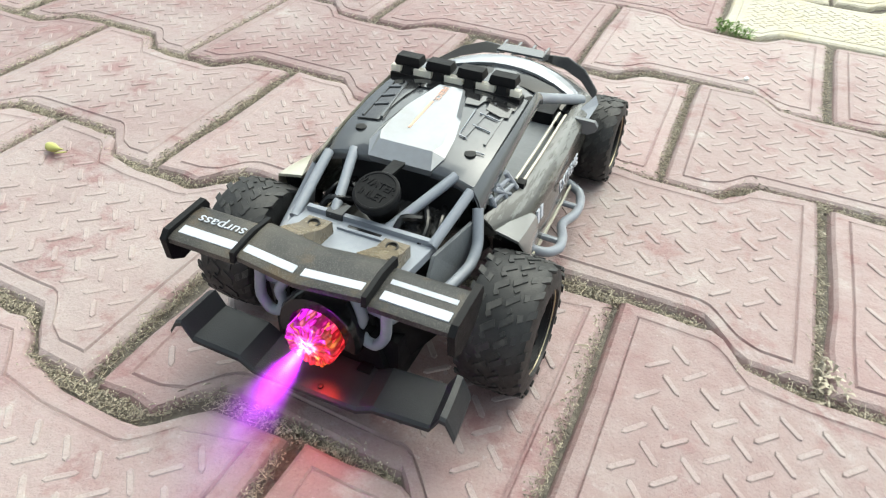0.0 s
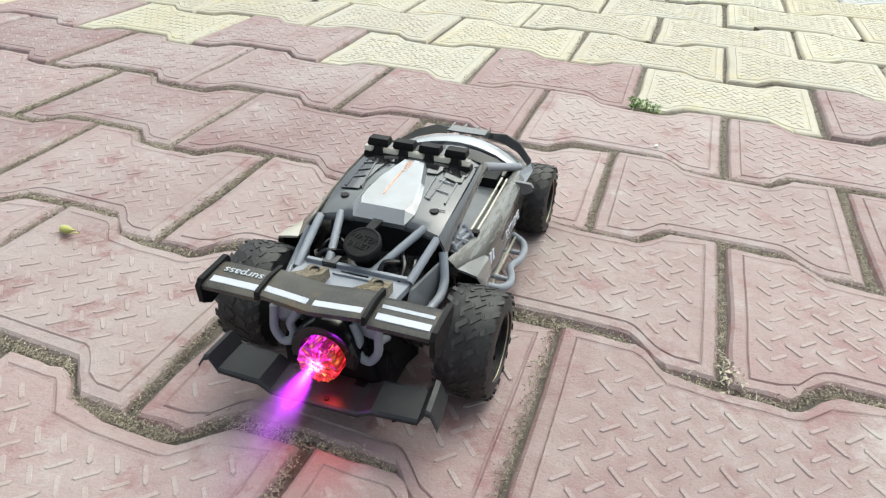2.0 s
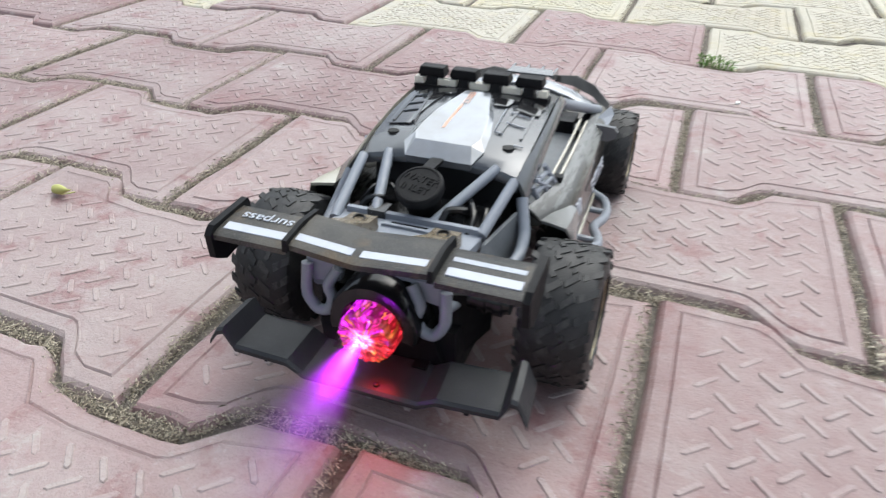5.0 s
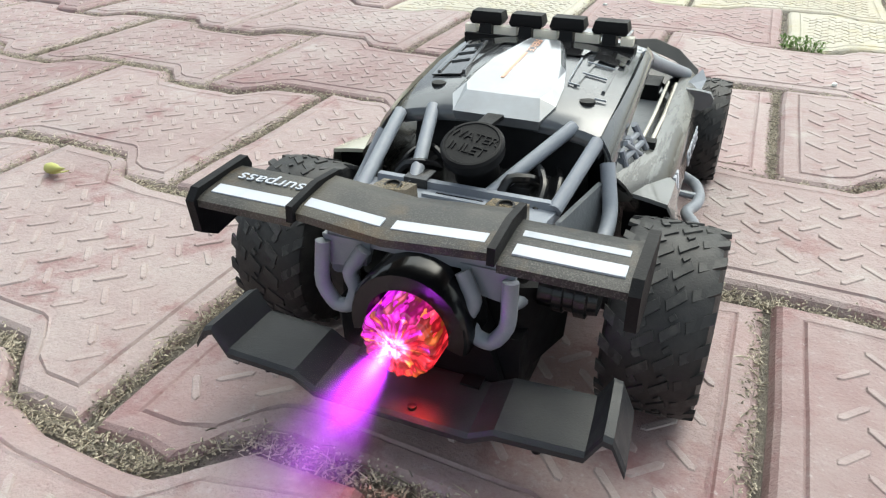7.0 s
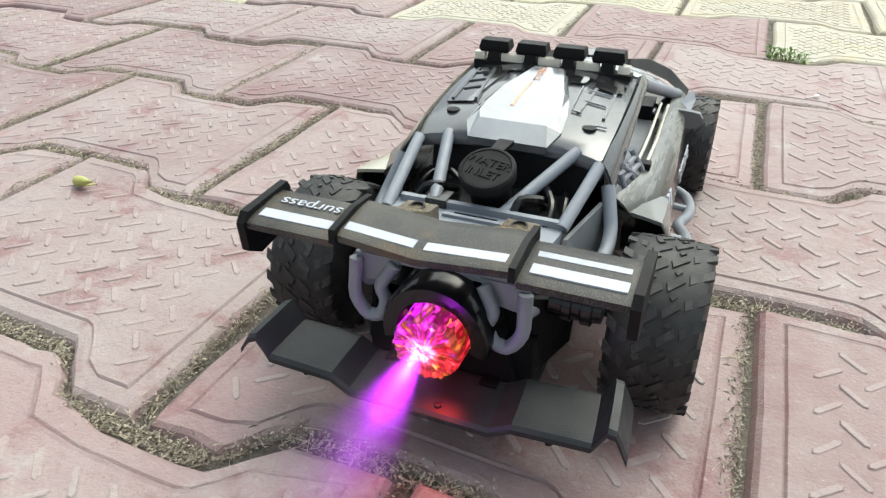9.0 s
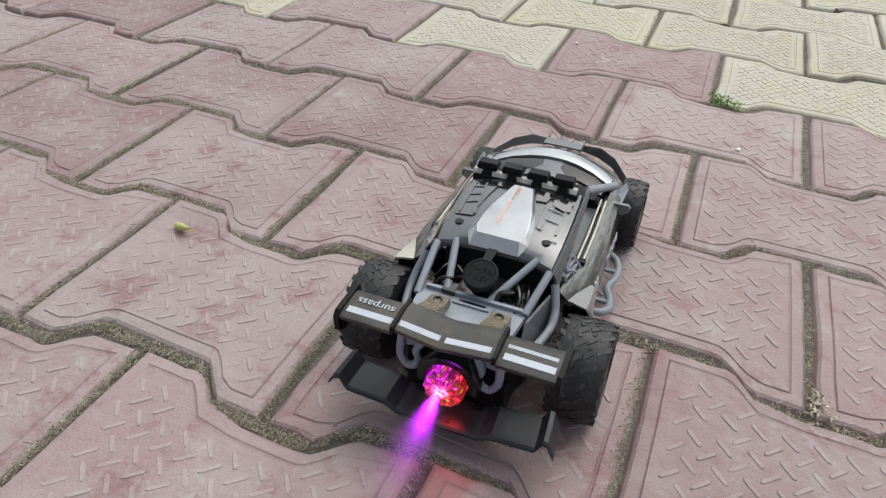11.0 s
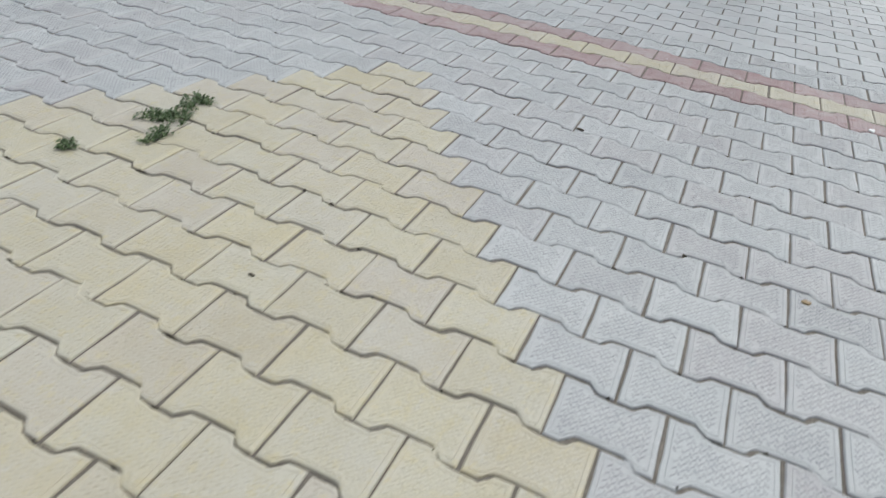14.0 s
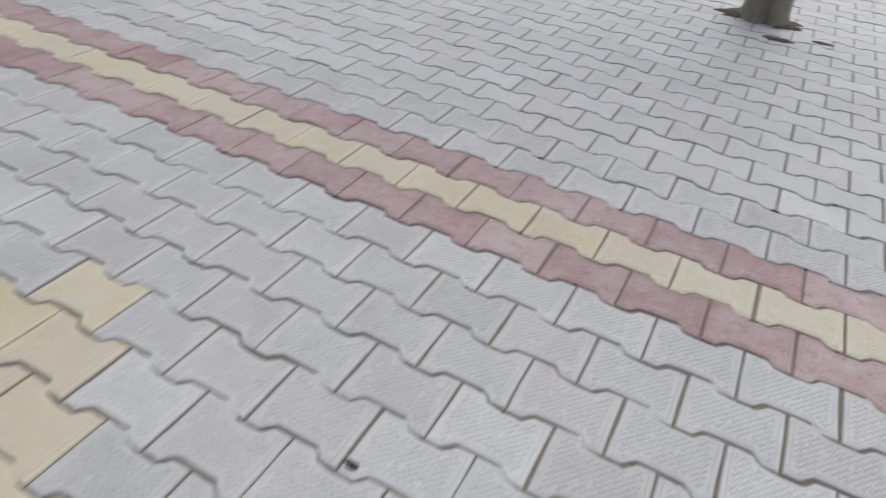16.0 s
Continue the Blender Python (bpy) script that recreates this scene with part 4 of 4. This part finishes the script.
rng = random.Random(5)
make_weed("weed_patch", [(-1.50, 2.01, 0.035), (-1.475, 2.03, 0.04), (-1.45, 2.05, 0.045), (-1.425, 2.045, 0.04), (-1.44, 2.10, 0.035), (-1.47, 2.15, 0.03), (-1.50, 2.20, 0.035), (-1.465, 2.20, 0.03), (-1.44, 2.19, 0.022),
                         (-1.395, 1.97, 0.03), (-1.385, 1.93, 0.028), (-1.378, 1.89, 0.022)], "dark green weeds growing in the paver joints", 75, 0.020, rng)
make_weed("weed_tuft", [(-1.508, 1.736, 0.022), (-1.53, 1.75, 0.012)], "small dark weed tuft in a paver joint", 120, 0.02, rng)
make_weed("grass_tuft", [(-0.112, 0.441, 0.006), (-0.100, 0.436, 0.007), (-0.088, 0.431, 0.005)], "small green grass tuft beside a yellow paver", 420, 0.0060, rng, MOSS)
make_weed("straw_tuft", [(0.006, -0.002, 0.007), (0.004, 0.008, 0.005)], "clump of dry straw in a paver joint", 260, 0.0045, rng, STRAW)


def make_bud():
    """A rolled, pointed yellow-green leaf."""
    bm = bmesh.new()
    rings = []
    for u, r in ((0, 0.4), (2, 2.0), (5, 3.0), (8, 2.6), (11, 1.3), (14, 0.3)):
        rings.append([(u - 6, r * math.cos(t) + 0.03 * u * u - 2, 3.0 + r * math.sin(t) * 0.9 + 0.012 * u * u) for t in (2 * math.pi * i / 10 for i in range(10))])
    bud = finish("fallen_leaf", loft(bm, rings), BUD, smooth=True)
    bud.matrix_world = pose(-0.459, -0.024, 0.0005, 0, 0, -35) @ Matrix.Scale(1.25, 4)
    part("leaf_tip", slab([(7.5, -0.5, 4.0), (11, 3.5, 5.2), (12.5, 5.5, 6.0), (9.5, 4.0, 5.0)], (0, 0, -0.4), 0), BUD, bud)
    return tagged(bud, "small rolled yellow-green fallen leaf on a paver", "leaf")


make_bud()


def scrap(name, x, y, size, seed, label, category, material=PAPER):
    """A crumpled bit: an uneven little slab."""
    r = random.Random(seed)
    outline = [(size * r.uniform(0.6, 1.0) * math.cos(t), size * r.uniform(0.45, 0.8) * math.sin(t)) for t in (2 * math.pi * k / 9 for k in range(9))]
    top = [(a * 0.85, b * 0.85, 1.5 + size * r.uniform(0.05, 0.25)) for a, b in outline]
    bm = bmesh.new()
    loft(bm, [[(a, b, 0.4) for a, b in outline], top])
    ob = finish(name, soften(bm, 0.3), material, smooth=True)
    ob.matrix_world = pose(x, y, 0.0, 0, 0, r.uniform(0, 180))
    return tagged(ob, label, category)


scrap("paper_scrap", 0.535, 3.559, 21, 3, "crumpled white paper scrap lying on grey pavers", "paper")
TAN = plastic("dry_leaf_tan", (0.30, 0.22, 0.12), (0.16, 0.11, 0.06), 0.7, 150.0)
scrap("fallen_leaf", 0.352, 2.173, 15, 33, "small curled tan dry leaf on grey pavers", "leaf", TAN)
scrap("paper_scrap", -0.306, -0.011, 4.5, 4, "tiny white paper scrap by a paver joint", "paper")
for k, (x, y) in enumerate(((-0.30, 0.54), (-0.075, 0.33), (-1.62, 2.58), (-0.30, 3.86), (0.62, 3.02))):
    scrap("pebble", x, y, 3.2, 10 + k, "tiny pale pebble lying on the pavers", "pebble")


# ---- the tree at the far side ----
def make_tree(x, y):
    r = random.Random(8)
    tree = new("tree")
    tree.location = (x, y, 0)
    tagged(tree, "tree with a grooved double trunk in a gap of the paving", "tree")

    def limb(points, radii, name, sides=18):
        bm = bmesh.new()
        rings = []
        for (px, py, pz), rad in zip(points, radii):
            ring = []
            for i in range(sides):
                t = 2 * math.pi * i / sides
                q = rad * (1 + 0.10 * math.sin(3 * t + pz * 2) + 0.05 * math.sin(7 * t + pz * 5))
                ring.append((1000 * (px + q * math.cos(t)), 1000 * (py + q * math.sin(t)), 1000 * pz))
            rings.append(ring)
        return part(name, loft(bm, rings), BARK, tree)

    limb([(-0.055, 0, -0.03), (-0.05, 0, 0.05), (-0.05, 0.0, 0.2), (-0.06, 0.01, 0.8), (-0.10, 0.02, 1.6), (-0.25, 0.05, 2.6), (-0.5, 0.1, 3.4)], (0.115, 0.085, 0.076, 0.072, 0.066, 0.05, 0.025), "trunk")
    limb([(0.042, -0.01, -0.03), (0.040, -0.01, 0.05), (0.040, -0.01, 0.2), (0.055, -0.01, 0.8), (0.11, -0.02, 1.6), (0.3, 0.05, 2.6), (0.55, 0.15, 3.3)], (0.090, 0.066, 0.060, 0.060, 0.062, 0.048, 0.022), "trunk")
    limb([(-0.10, 0.02, 1.6), (-0.3, -0.3, 2.2), (-0.45, -0.6, 2.8)], (0.045, 0.03, 0.015), "limb", 10)
    limb([(0.11, -0.02, 1.6), (0.25, 0.35, 2.3), (0.3, 0.6, 2.9)], (0.045, 0.03, 0.015), "limb", 10)
    bm = bmesh.new()
    for _ in range(2600):
        c = r.choice(((-0.5, 0.1, 3.3), (0.55, 0.15, 3.2), (-0.45, -0.6, 2.9), (0.3, 0.6, 2.9), (0, 0.1, 3.5)))
        p = Vector(c) + Vector([r.gauss(0, 0.30) for _ in range(3)])
        u = r.uniform(0, 2 * math.pi)
        leaf_blade(bm, p, (math.cos(u), math.sin(u)), r.uniform(0.06, 0.12), 0.022, r.uniform(-0.03, 0.03))
    me = bpy.data.meshes.new("crown")
    bm.to_mesh(me)
    bm.free()
    me.materials.append(WEED)
    crown = new("crown", me)
    crown.parent = tree
    return tree


make_tree(-0.215, 6.44)


def soil_patch(name, x, y, rx, ry, high, seed, label):
    r = random.Random(seed)
    rings = []
    wob = [r.uniform(0.75, 1.2) for _ in range(22)]
    for f, z in ((1.0, -0.6), (0.85, 0.35), (0.5, 0.8), (0.12, 1.0)):
        rings.append([(1000 * rx * f * w * math.cos(t), 1000 * ry * f * w * math.sin(t), 1000 * high * z + 1) for w, t in zip(wob, (2 * math.pi * k / 22 for k in range(22)))])
    ob = finish(name, loft(bmesh.new(), rings), SOIL, smooth=True)
    ob.location = (x, y, 0)
    return tagged(ob, label, "soil")


soil_patch("soil_mound", -0.26, 6.46, 0.26, 0.13, 0.014, 21, "dark bare soil round the tree trunk")
soil_patch("soil_spill", -0.11, 6.12, 0.075, 0.035, 0.007, 22, "dark spilled soil on the paving by the tree")
soil_patch("soil_spill", 0.09, 6.235, 0.055, 0.03, 0.006, 23, "dark spilled soil on the paving by the tree")
for k, (x, y, sx) in enumerate(((-0.392, 2.812, 0.016), (-0.75, 1.55, 0.010))):
    soil_patch("dirt_spot", x, y, sx, sx * 0.5, 0.003, 30 + k, "small dark crumb of dirt on the paving")


# ---- the paving ----
# rows of dumb-bell pavers: one step along a row, from row to row, and the lean of the cross joints
STEP, ROW, SHIFT, LEAN = 0.2, 0.14687, -0.53035, -0.0445
LOW, HIGH = -0.008, 0.0155


def wave(u):
    """The wavy joint under a row: low at the ends of a paver, high under its waist."""
    u = abs((u + 0.5) % 1.0 - 0.5)
    k = min(max((u - 0.165) / 0.125, 0.0), 1.0)
    k = 0.45 * k + 0.55 * k * k * (3 - 2 * k)
    return LOW + (HIGH - LOW) * k


def outline(d=0.0, seed=0):
    """The uneven outline of a paver from its lower left joint, drawn in by d, in metres."""
    r = random.Random(900 + seed)
    gap, side = 0.0018 + d, 0.0012 + d
    us = [0.0, 0.09, 0.15, 0.185, 0.215, 0.24, 0.27, 0.31, 0.5, 0.69, 0.73, 0.76, 0.785, 0.815, 0.85, 0.91, 1.0]
    tops = [0.0, 0.12, 0.165, 0.20, 0.23, 0.255, 0.285, 0.32, 0.47, 0.62, 0.655, 0.685, 0.71, 0.74, 0.775, 0.82, 1.0]
    inner = lambda u: side + u * (STEP - 2 * side)
    low = [(inner(u), wave(inner(u) / STEP) + gap) for u in us]
    top = [(inner(u), ROW + wave(inner(u) / STEP + SHIFT + 1.0) - gap) for u in tops]
    cuts = (0.2, 0.4, 0.6, 0.8)
    right = [(STEP - side, low[-1][1] + (top[-1][1] - low[-1][1]) * f) for f in cuts]
    left = [(side, top[0][1] + (low[0][1] - top[0][1]) * f) for f in cuts]
    rough = 1.0 if d < 0.008 else 0.4
    return [(x + LEAN * y + r.gauss(0, 0.0006) * rough, y + r.gauss(0, 0.0007) * rough) for x, y in low + right + top[::-1] + left]


def inside(p, poly):
    hit = False
    for (ax, ay), (bx, by) in zip(poly, poly[1:] + poly[:1]):
        if (ay > p[1]) != (by > p[1]) and p[0] < ax + (p[1] - ay) / (by - ay) * (bx - ax):
            hit = not hit
    return hit


def paver_data(bars, size=1.0, seed=0):
    """Points and faces of one paver: rounded flanks, border ridge and raised tread bars in a diagonal weave."""
    draw = lambda d: outline(d, seed)
    rim = draw(0.0)
    n = len(rim)
    rings = [(rim, -0.030 if bars else -0.014), (rim, -0.0085), (draw(0.0012), -0.0050), (draw(0.0026), -0.0020), (draw(0.0046), -0.0005)]
    if bars:
        rings += [(draw(0.0112), 0.0), (draw(0.0121), -0.0007), (draw(0.0130), 0.0004), (draw(0.0142), 0.0001)]
    pts, faces = [], []
    for ring, z in rings:
        pts += [(x, y, z) for x, y in ring]
    for a in range(len(rings) - 1):
        for k in range(n):
            faces.append((a * n + k, a * n + (k + 1) % n, (a + 1) * n + (k + 1) % n, (a + 1) * n + k))
    faces.append(tuple(range((len(rings) - 1) * n, len(rings) * n)))
    plain_faces = len(faces)
    if bars:
        near = [(Vector(p), Vector(q)) for p, q in zip(rim, rim[1:] + rim[:1])]
        clear = lambda p: inside(p, rim) and min((Vector(p) - (a + (b - a) * min(max((Vector(p) - a).dot(b - a) / (b - a).length_squared, 0.0), 1.0))).length for a, b in near) > 0.0155
        r = random.Random(seed)
        fine = size < 1.0
        px, py, half, wide, high = 0.0170 * size, 0.01035 * size, 0.0062 * size, 0.00125 * size, 0.0008 * (0.9 if fine else 1.0)
        off = (r.uniform(0, px), r.uniform(0, py))
        for b in range(-3, int(0.2 / py)):
            for a in range(-3, int(0.24 / px)):
                x, y = px * (a + 0.5 * (b % 2)) + off[0], py * b + off[1]
                if not clear((x, y)):
                    continue
                way = radians(46 if b % 2 else -46) + r.uniform(-0.06, 0.06)
                c, q = math.cos(way), math.sin(way)
                if not all(clear((x + k * half * c, y + k * half * q)) for k in (-0.95, 0.95)) or r.random() < 0.03:
                    continue
                top = high * r.uniform(0.55, 1.1)
                o = len(pts)
                corners = ((-0.85, -1), (0.85, -1), (1.08, 0), (0.85, 1), (-0.85, 1), (-1.08, 0)) if not fine else ((-1, -1), (1, -1), (1, 1), (-1, 1))
                m = len(corners)
                for scale, z in ((1.25, 0.0), (0.85, top)):
                    for u, v in corners:
                        dx, dy = u * (half + (scale - 1) * 0.0012), v * wide * scale
                        pts.append((x + dx * c - dy * q, y + dx * q + dy * c, z))
                faces += [tuple(range(o + m, o + 2 * m))] + [(o + k, o + (k + 1) % m, o + m + (k + 1) % m, o + m + k) for k in range(m)]
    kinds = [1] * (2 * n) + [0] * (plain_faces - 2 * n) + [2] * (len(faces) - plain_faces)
    return pts, faces, kinds


def colour_of(i, j):
    if j <= 2 or j in (24, 26):
        return RED
    if j == 3:
        return YELLOW if i % 2 else RED
    if j == 25:
        return YELLOW
    if 4 <= j <= 19 and j - 15 <= i <= 4:
        return YELLOW
    return GREY


ground_me = bpy.data.meshes.new("pavement")
edges = [-150.0, -8.0, -3.0, -1.0, 1.0, 3.0, 8.0, 150.0]
verts = [(x, y + 2.0, -0.0058) for y in edges for x in edges]
quads = [(a * 8 + b, a * 8 + b + 1, a * 8 + b + 9, a * 8 + b + 8) for a in range(7) for b in range(7)]
ground_me.from_pydata(verts, [], quads)
ground_me.materials.append(SAND)
pavement = tagged(new("pavement", ground_me), "sandy bed with red, yellow and grey dumb-bell pavers", "paving", kind="structure")

variants = [paver_data(True, seed=k) for k in range(5)]
yellow_variants = [paver_data(True, 0.68, seed=k) for k in range(5)]
grey_variants = [paver_data(True, 0.82, seed=k) for k in range(5)]
variants_of = {"red_concrete": variants, "yellow_concrete": yellow_variants, "grey_concrete": grey_variants}
plain = paver_data(False)
meshes = {}
for k in range(5):
    for mat in (RED, YELLOW, GREY):
        pts, faces, kinds = variants_of[mat.name][k]
        me = bpy.data.meshes.new("paver")
        me.from_pydata(pts, [], faces)
        for slot in (mat, DIRT, TREAD_OF[mat.name]):
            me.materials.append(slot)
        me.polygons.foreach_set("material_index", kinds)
        meshes[k, mat.name] = me

cells = []
for j in range(-14, 76):
    for i in range(-42, 62):
        cx, cy = STEP * (i + 0.5 + SHIFT * j), ROW * (j + 0.5)
        if not -6.5 < cx < 4.2:
            continue
        cells.append((i, j, cx, cy))

rng = random.Random(11)
rest = {"red_concrete": [], "yellow_concrete": [], "grey_concrete": []}
singles = []
for i, j, cx, cy in cells:
    jig = (rng.gauss(0, 0.0010), rng.gauss(0, 0.0010), rng.uniform(-0.0018, 0.0012), rng.gauss(0, 0.28), rng.gauss(0, 0.28), rng.gauss(0, 0.45))
    pick, tint = rng.randrange(5), rng.random()
    near = -0.75 < cy < 1.05 and -1.25 < cx < 0.85 or 1.05 <= cy < 2.6 and -0.85 < cx + 0.25 * (cy - 1.05) < 0.75
    m = Matrix.Translation((cx + jig[0], cy + jig[1], jig[2])) @ Euler([radians(a) for a in jig[3:]]).to_matrix().to_4x4() @ Matrix.Translation((-STEP / 2 - LEAN * ROW / 2, -ROW / 2, 0))
    mat = colour_of(i, j)
    if near and len(singles) < 300:
        ob = new("paver", meshes[pick, mat.name])
        ob.parent = pavement
        ob.matrix_basis = m
        singles.append(ob)
    else:
        detail = -0.8 < cy < 4.3 and -3.0 < cx < 1.8 and (cy > 1.0 or -1.6 < cx < 1.1)
        rest[mat.name].append((m, pick if detail else -1, tint))

for mat in (RED, YELLOW, GREY):
    P, F, T, K, base = [], [], [], [], 0
    for m, pick, tint in rest[mat.name]:
        pts, faces, kinds = plain if pick < 0 else variants_of[mat.name][pick]
        K += kinds
        a = np.array(pts) @ np.array(m.to_3x3()).T + np.array(m.translation)
        P.append(a)
        F += [tuple(base + k for k in f) for f in faces]
        T += [tint] * len(faces)
        base += len(pts)
    me = bpy.data.meshes.new("paver_field")
    me.from_pydata(np.concatenate(P).tolist(), [], F)
    me.attributes.new("tint", "FLOAT", "FACE").data.foreach_set("value", T)
    for slot in (mat, DIRT, TREAD_OF[mat.name]):
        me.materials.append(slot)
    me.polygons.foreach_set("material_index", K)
    field = tagged(new("paver_field", me), "field of " + mat.name.split("_")[0] + " dumb-bell concrete pavers", kind="stuff")
    field.parent = pavement

# dry straw and crumbs caught in the joints near the car
bm_pts, bm_faces = [], []
rng = random.Random(17)
for j in range(-4, 9):
    for i in range(-7, 8):
        cx, cy = STEP * (i + SHIFT * j), ROW * j
        if not (-0.95 < cx < 0.6 and -0.5 < cy < 1.1):
            continue
        dense = 4200 if cy < 0.2 else 2400 if cy < 0.4 else 600
        for _ in range(dense):
            if rng.random() < 0.66:
                u = rng.random()
                v = wave(u) + rng.gauss(0, 0.0030)
            else:
                u, v = rng.gauss(0, 0.009), rng.uniform(0, ROW + 0.006)
            x, y = cx + u * STEP + LEAN * v, cy + v
            z = -0.0058 + abs(rng.gauss(0, 0.0026))
            t, tilt = rng.uniform(0, math.pi), rng.uniform(-0.35, 0.35)
            long = rng.random() < 0.16
            half = rng.uniform(0.0016, 0.0042) if long else rng.uniform(0.0003, 0.0009)
            w = rng.uniform(0.00012, 0.00026) if long else rng.uniform(0.0002, 0.0005)
            d = Vector((math.cos(t), math.sin(t), tilt)) * half
            s = Vector((-math.sin(t), math.cos(t), 0)) * w
            o = len(bm_pts)
            p = Vector((x, y, z))
            for q in (p - d - s, p - d + s, p + d + s * 0.4, p + d - s * 0.4, p + Vector((0, 0, rng.uniform(0.0003, 0.0009)))):
                bm_pts.append(tuple(q))
            bm_faces += [(o, o + 1, o + 4), (o + 1, o + 2, o + 4), (o + 2, o + 3, o + 4), (o + 3, o, o + 4), (o, o + 3, o + 2, o + 1)]
me = bpy.data.meshes.new("joint_litter")
me.from_pydata(bm_pts, [], bm_faces)
me.materials.append(STRAW)
litter = tagged(new("joint_litter", me), "dry straw and crumbs lying in the paver joints", "litter", kind="stuff")

# lumps of dark grime along the joints further out
rng = random.Random(29)
bm_pts, bm_faces = [], []
for _ in range(330):
    i, j = rng.randrange(-4, 18), rng.randrange(5, 31)
    u = rng.choice((rng.random(), rng.gauss(0, 0.03), rng.gauss(0, 0.03)))
    cx, cy = STEP * (i + SHIFT * j), ROW * j
    if not -2.0 < cx < 1.6:
        continue
    v = wave(u) + rng.gauss(0, 0.003)
    x, y, r = cx + u * STEP + LEAN * v, cy + v, rng.uniform(0.003, 0.008) * rng.choice((1, 1, 1.8))
    o, long = len(bm_pts), rng.uniform(1.0, 2.2)
    for k in range(7):
        t = 2 * math.pi * k / 7
        w = r * rng.uniform(0.6, 1.2)
        bm_pts.append((x + w * long * math.cos(t), y + w * 0.7 * math.sin(t), -0.006))
    bm_pts.append((x, y, rng.uniform(-0.001, 0.003)))
    bm_faces += [(o + k, o + (k + 1) % 7, o + 7) for k in range(7)]
me = bpy.data.meshes.new("joint_grime")
me.from_pydata(bm_pts, [], bm_faces)
me.materials.append(SOIL)
tagged(new("joint_grime", me), "dark lumps of grime caught in the paver joints", "grime", kind="stuff")
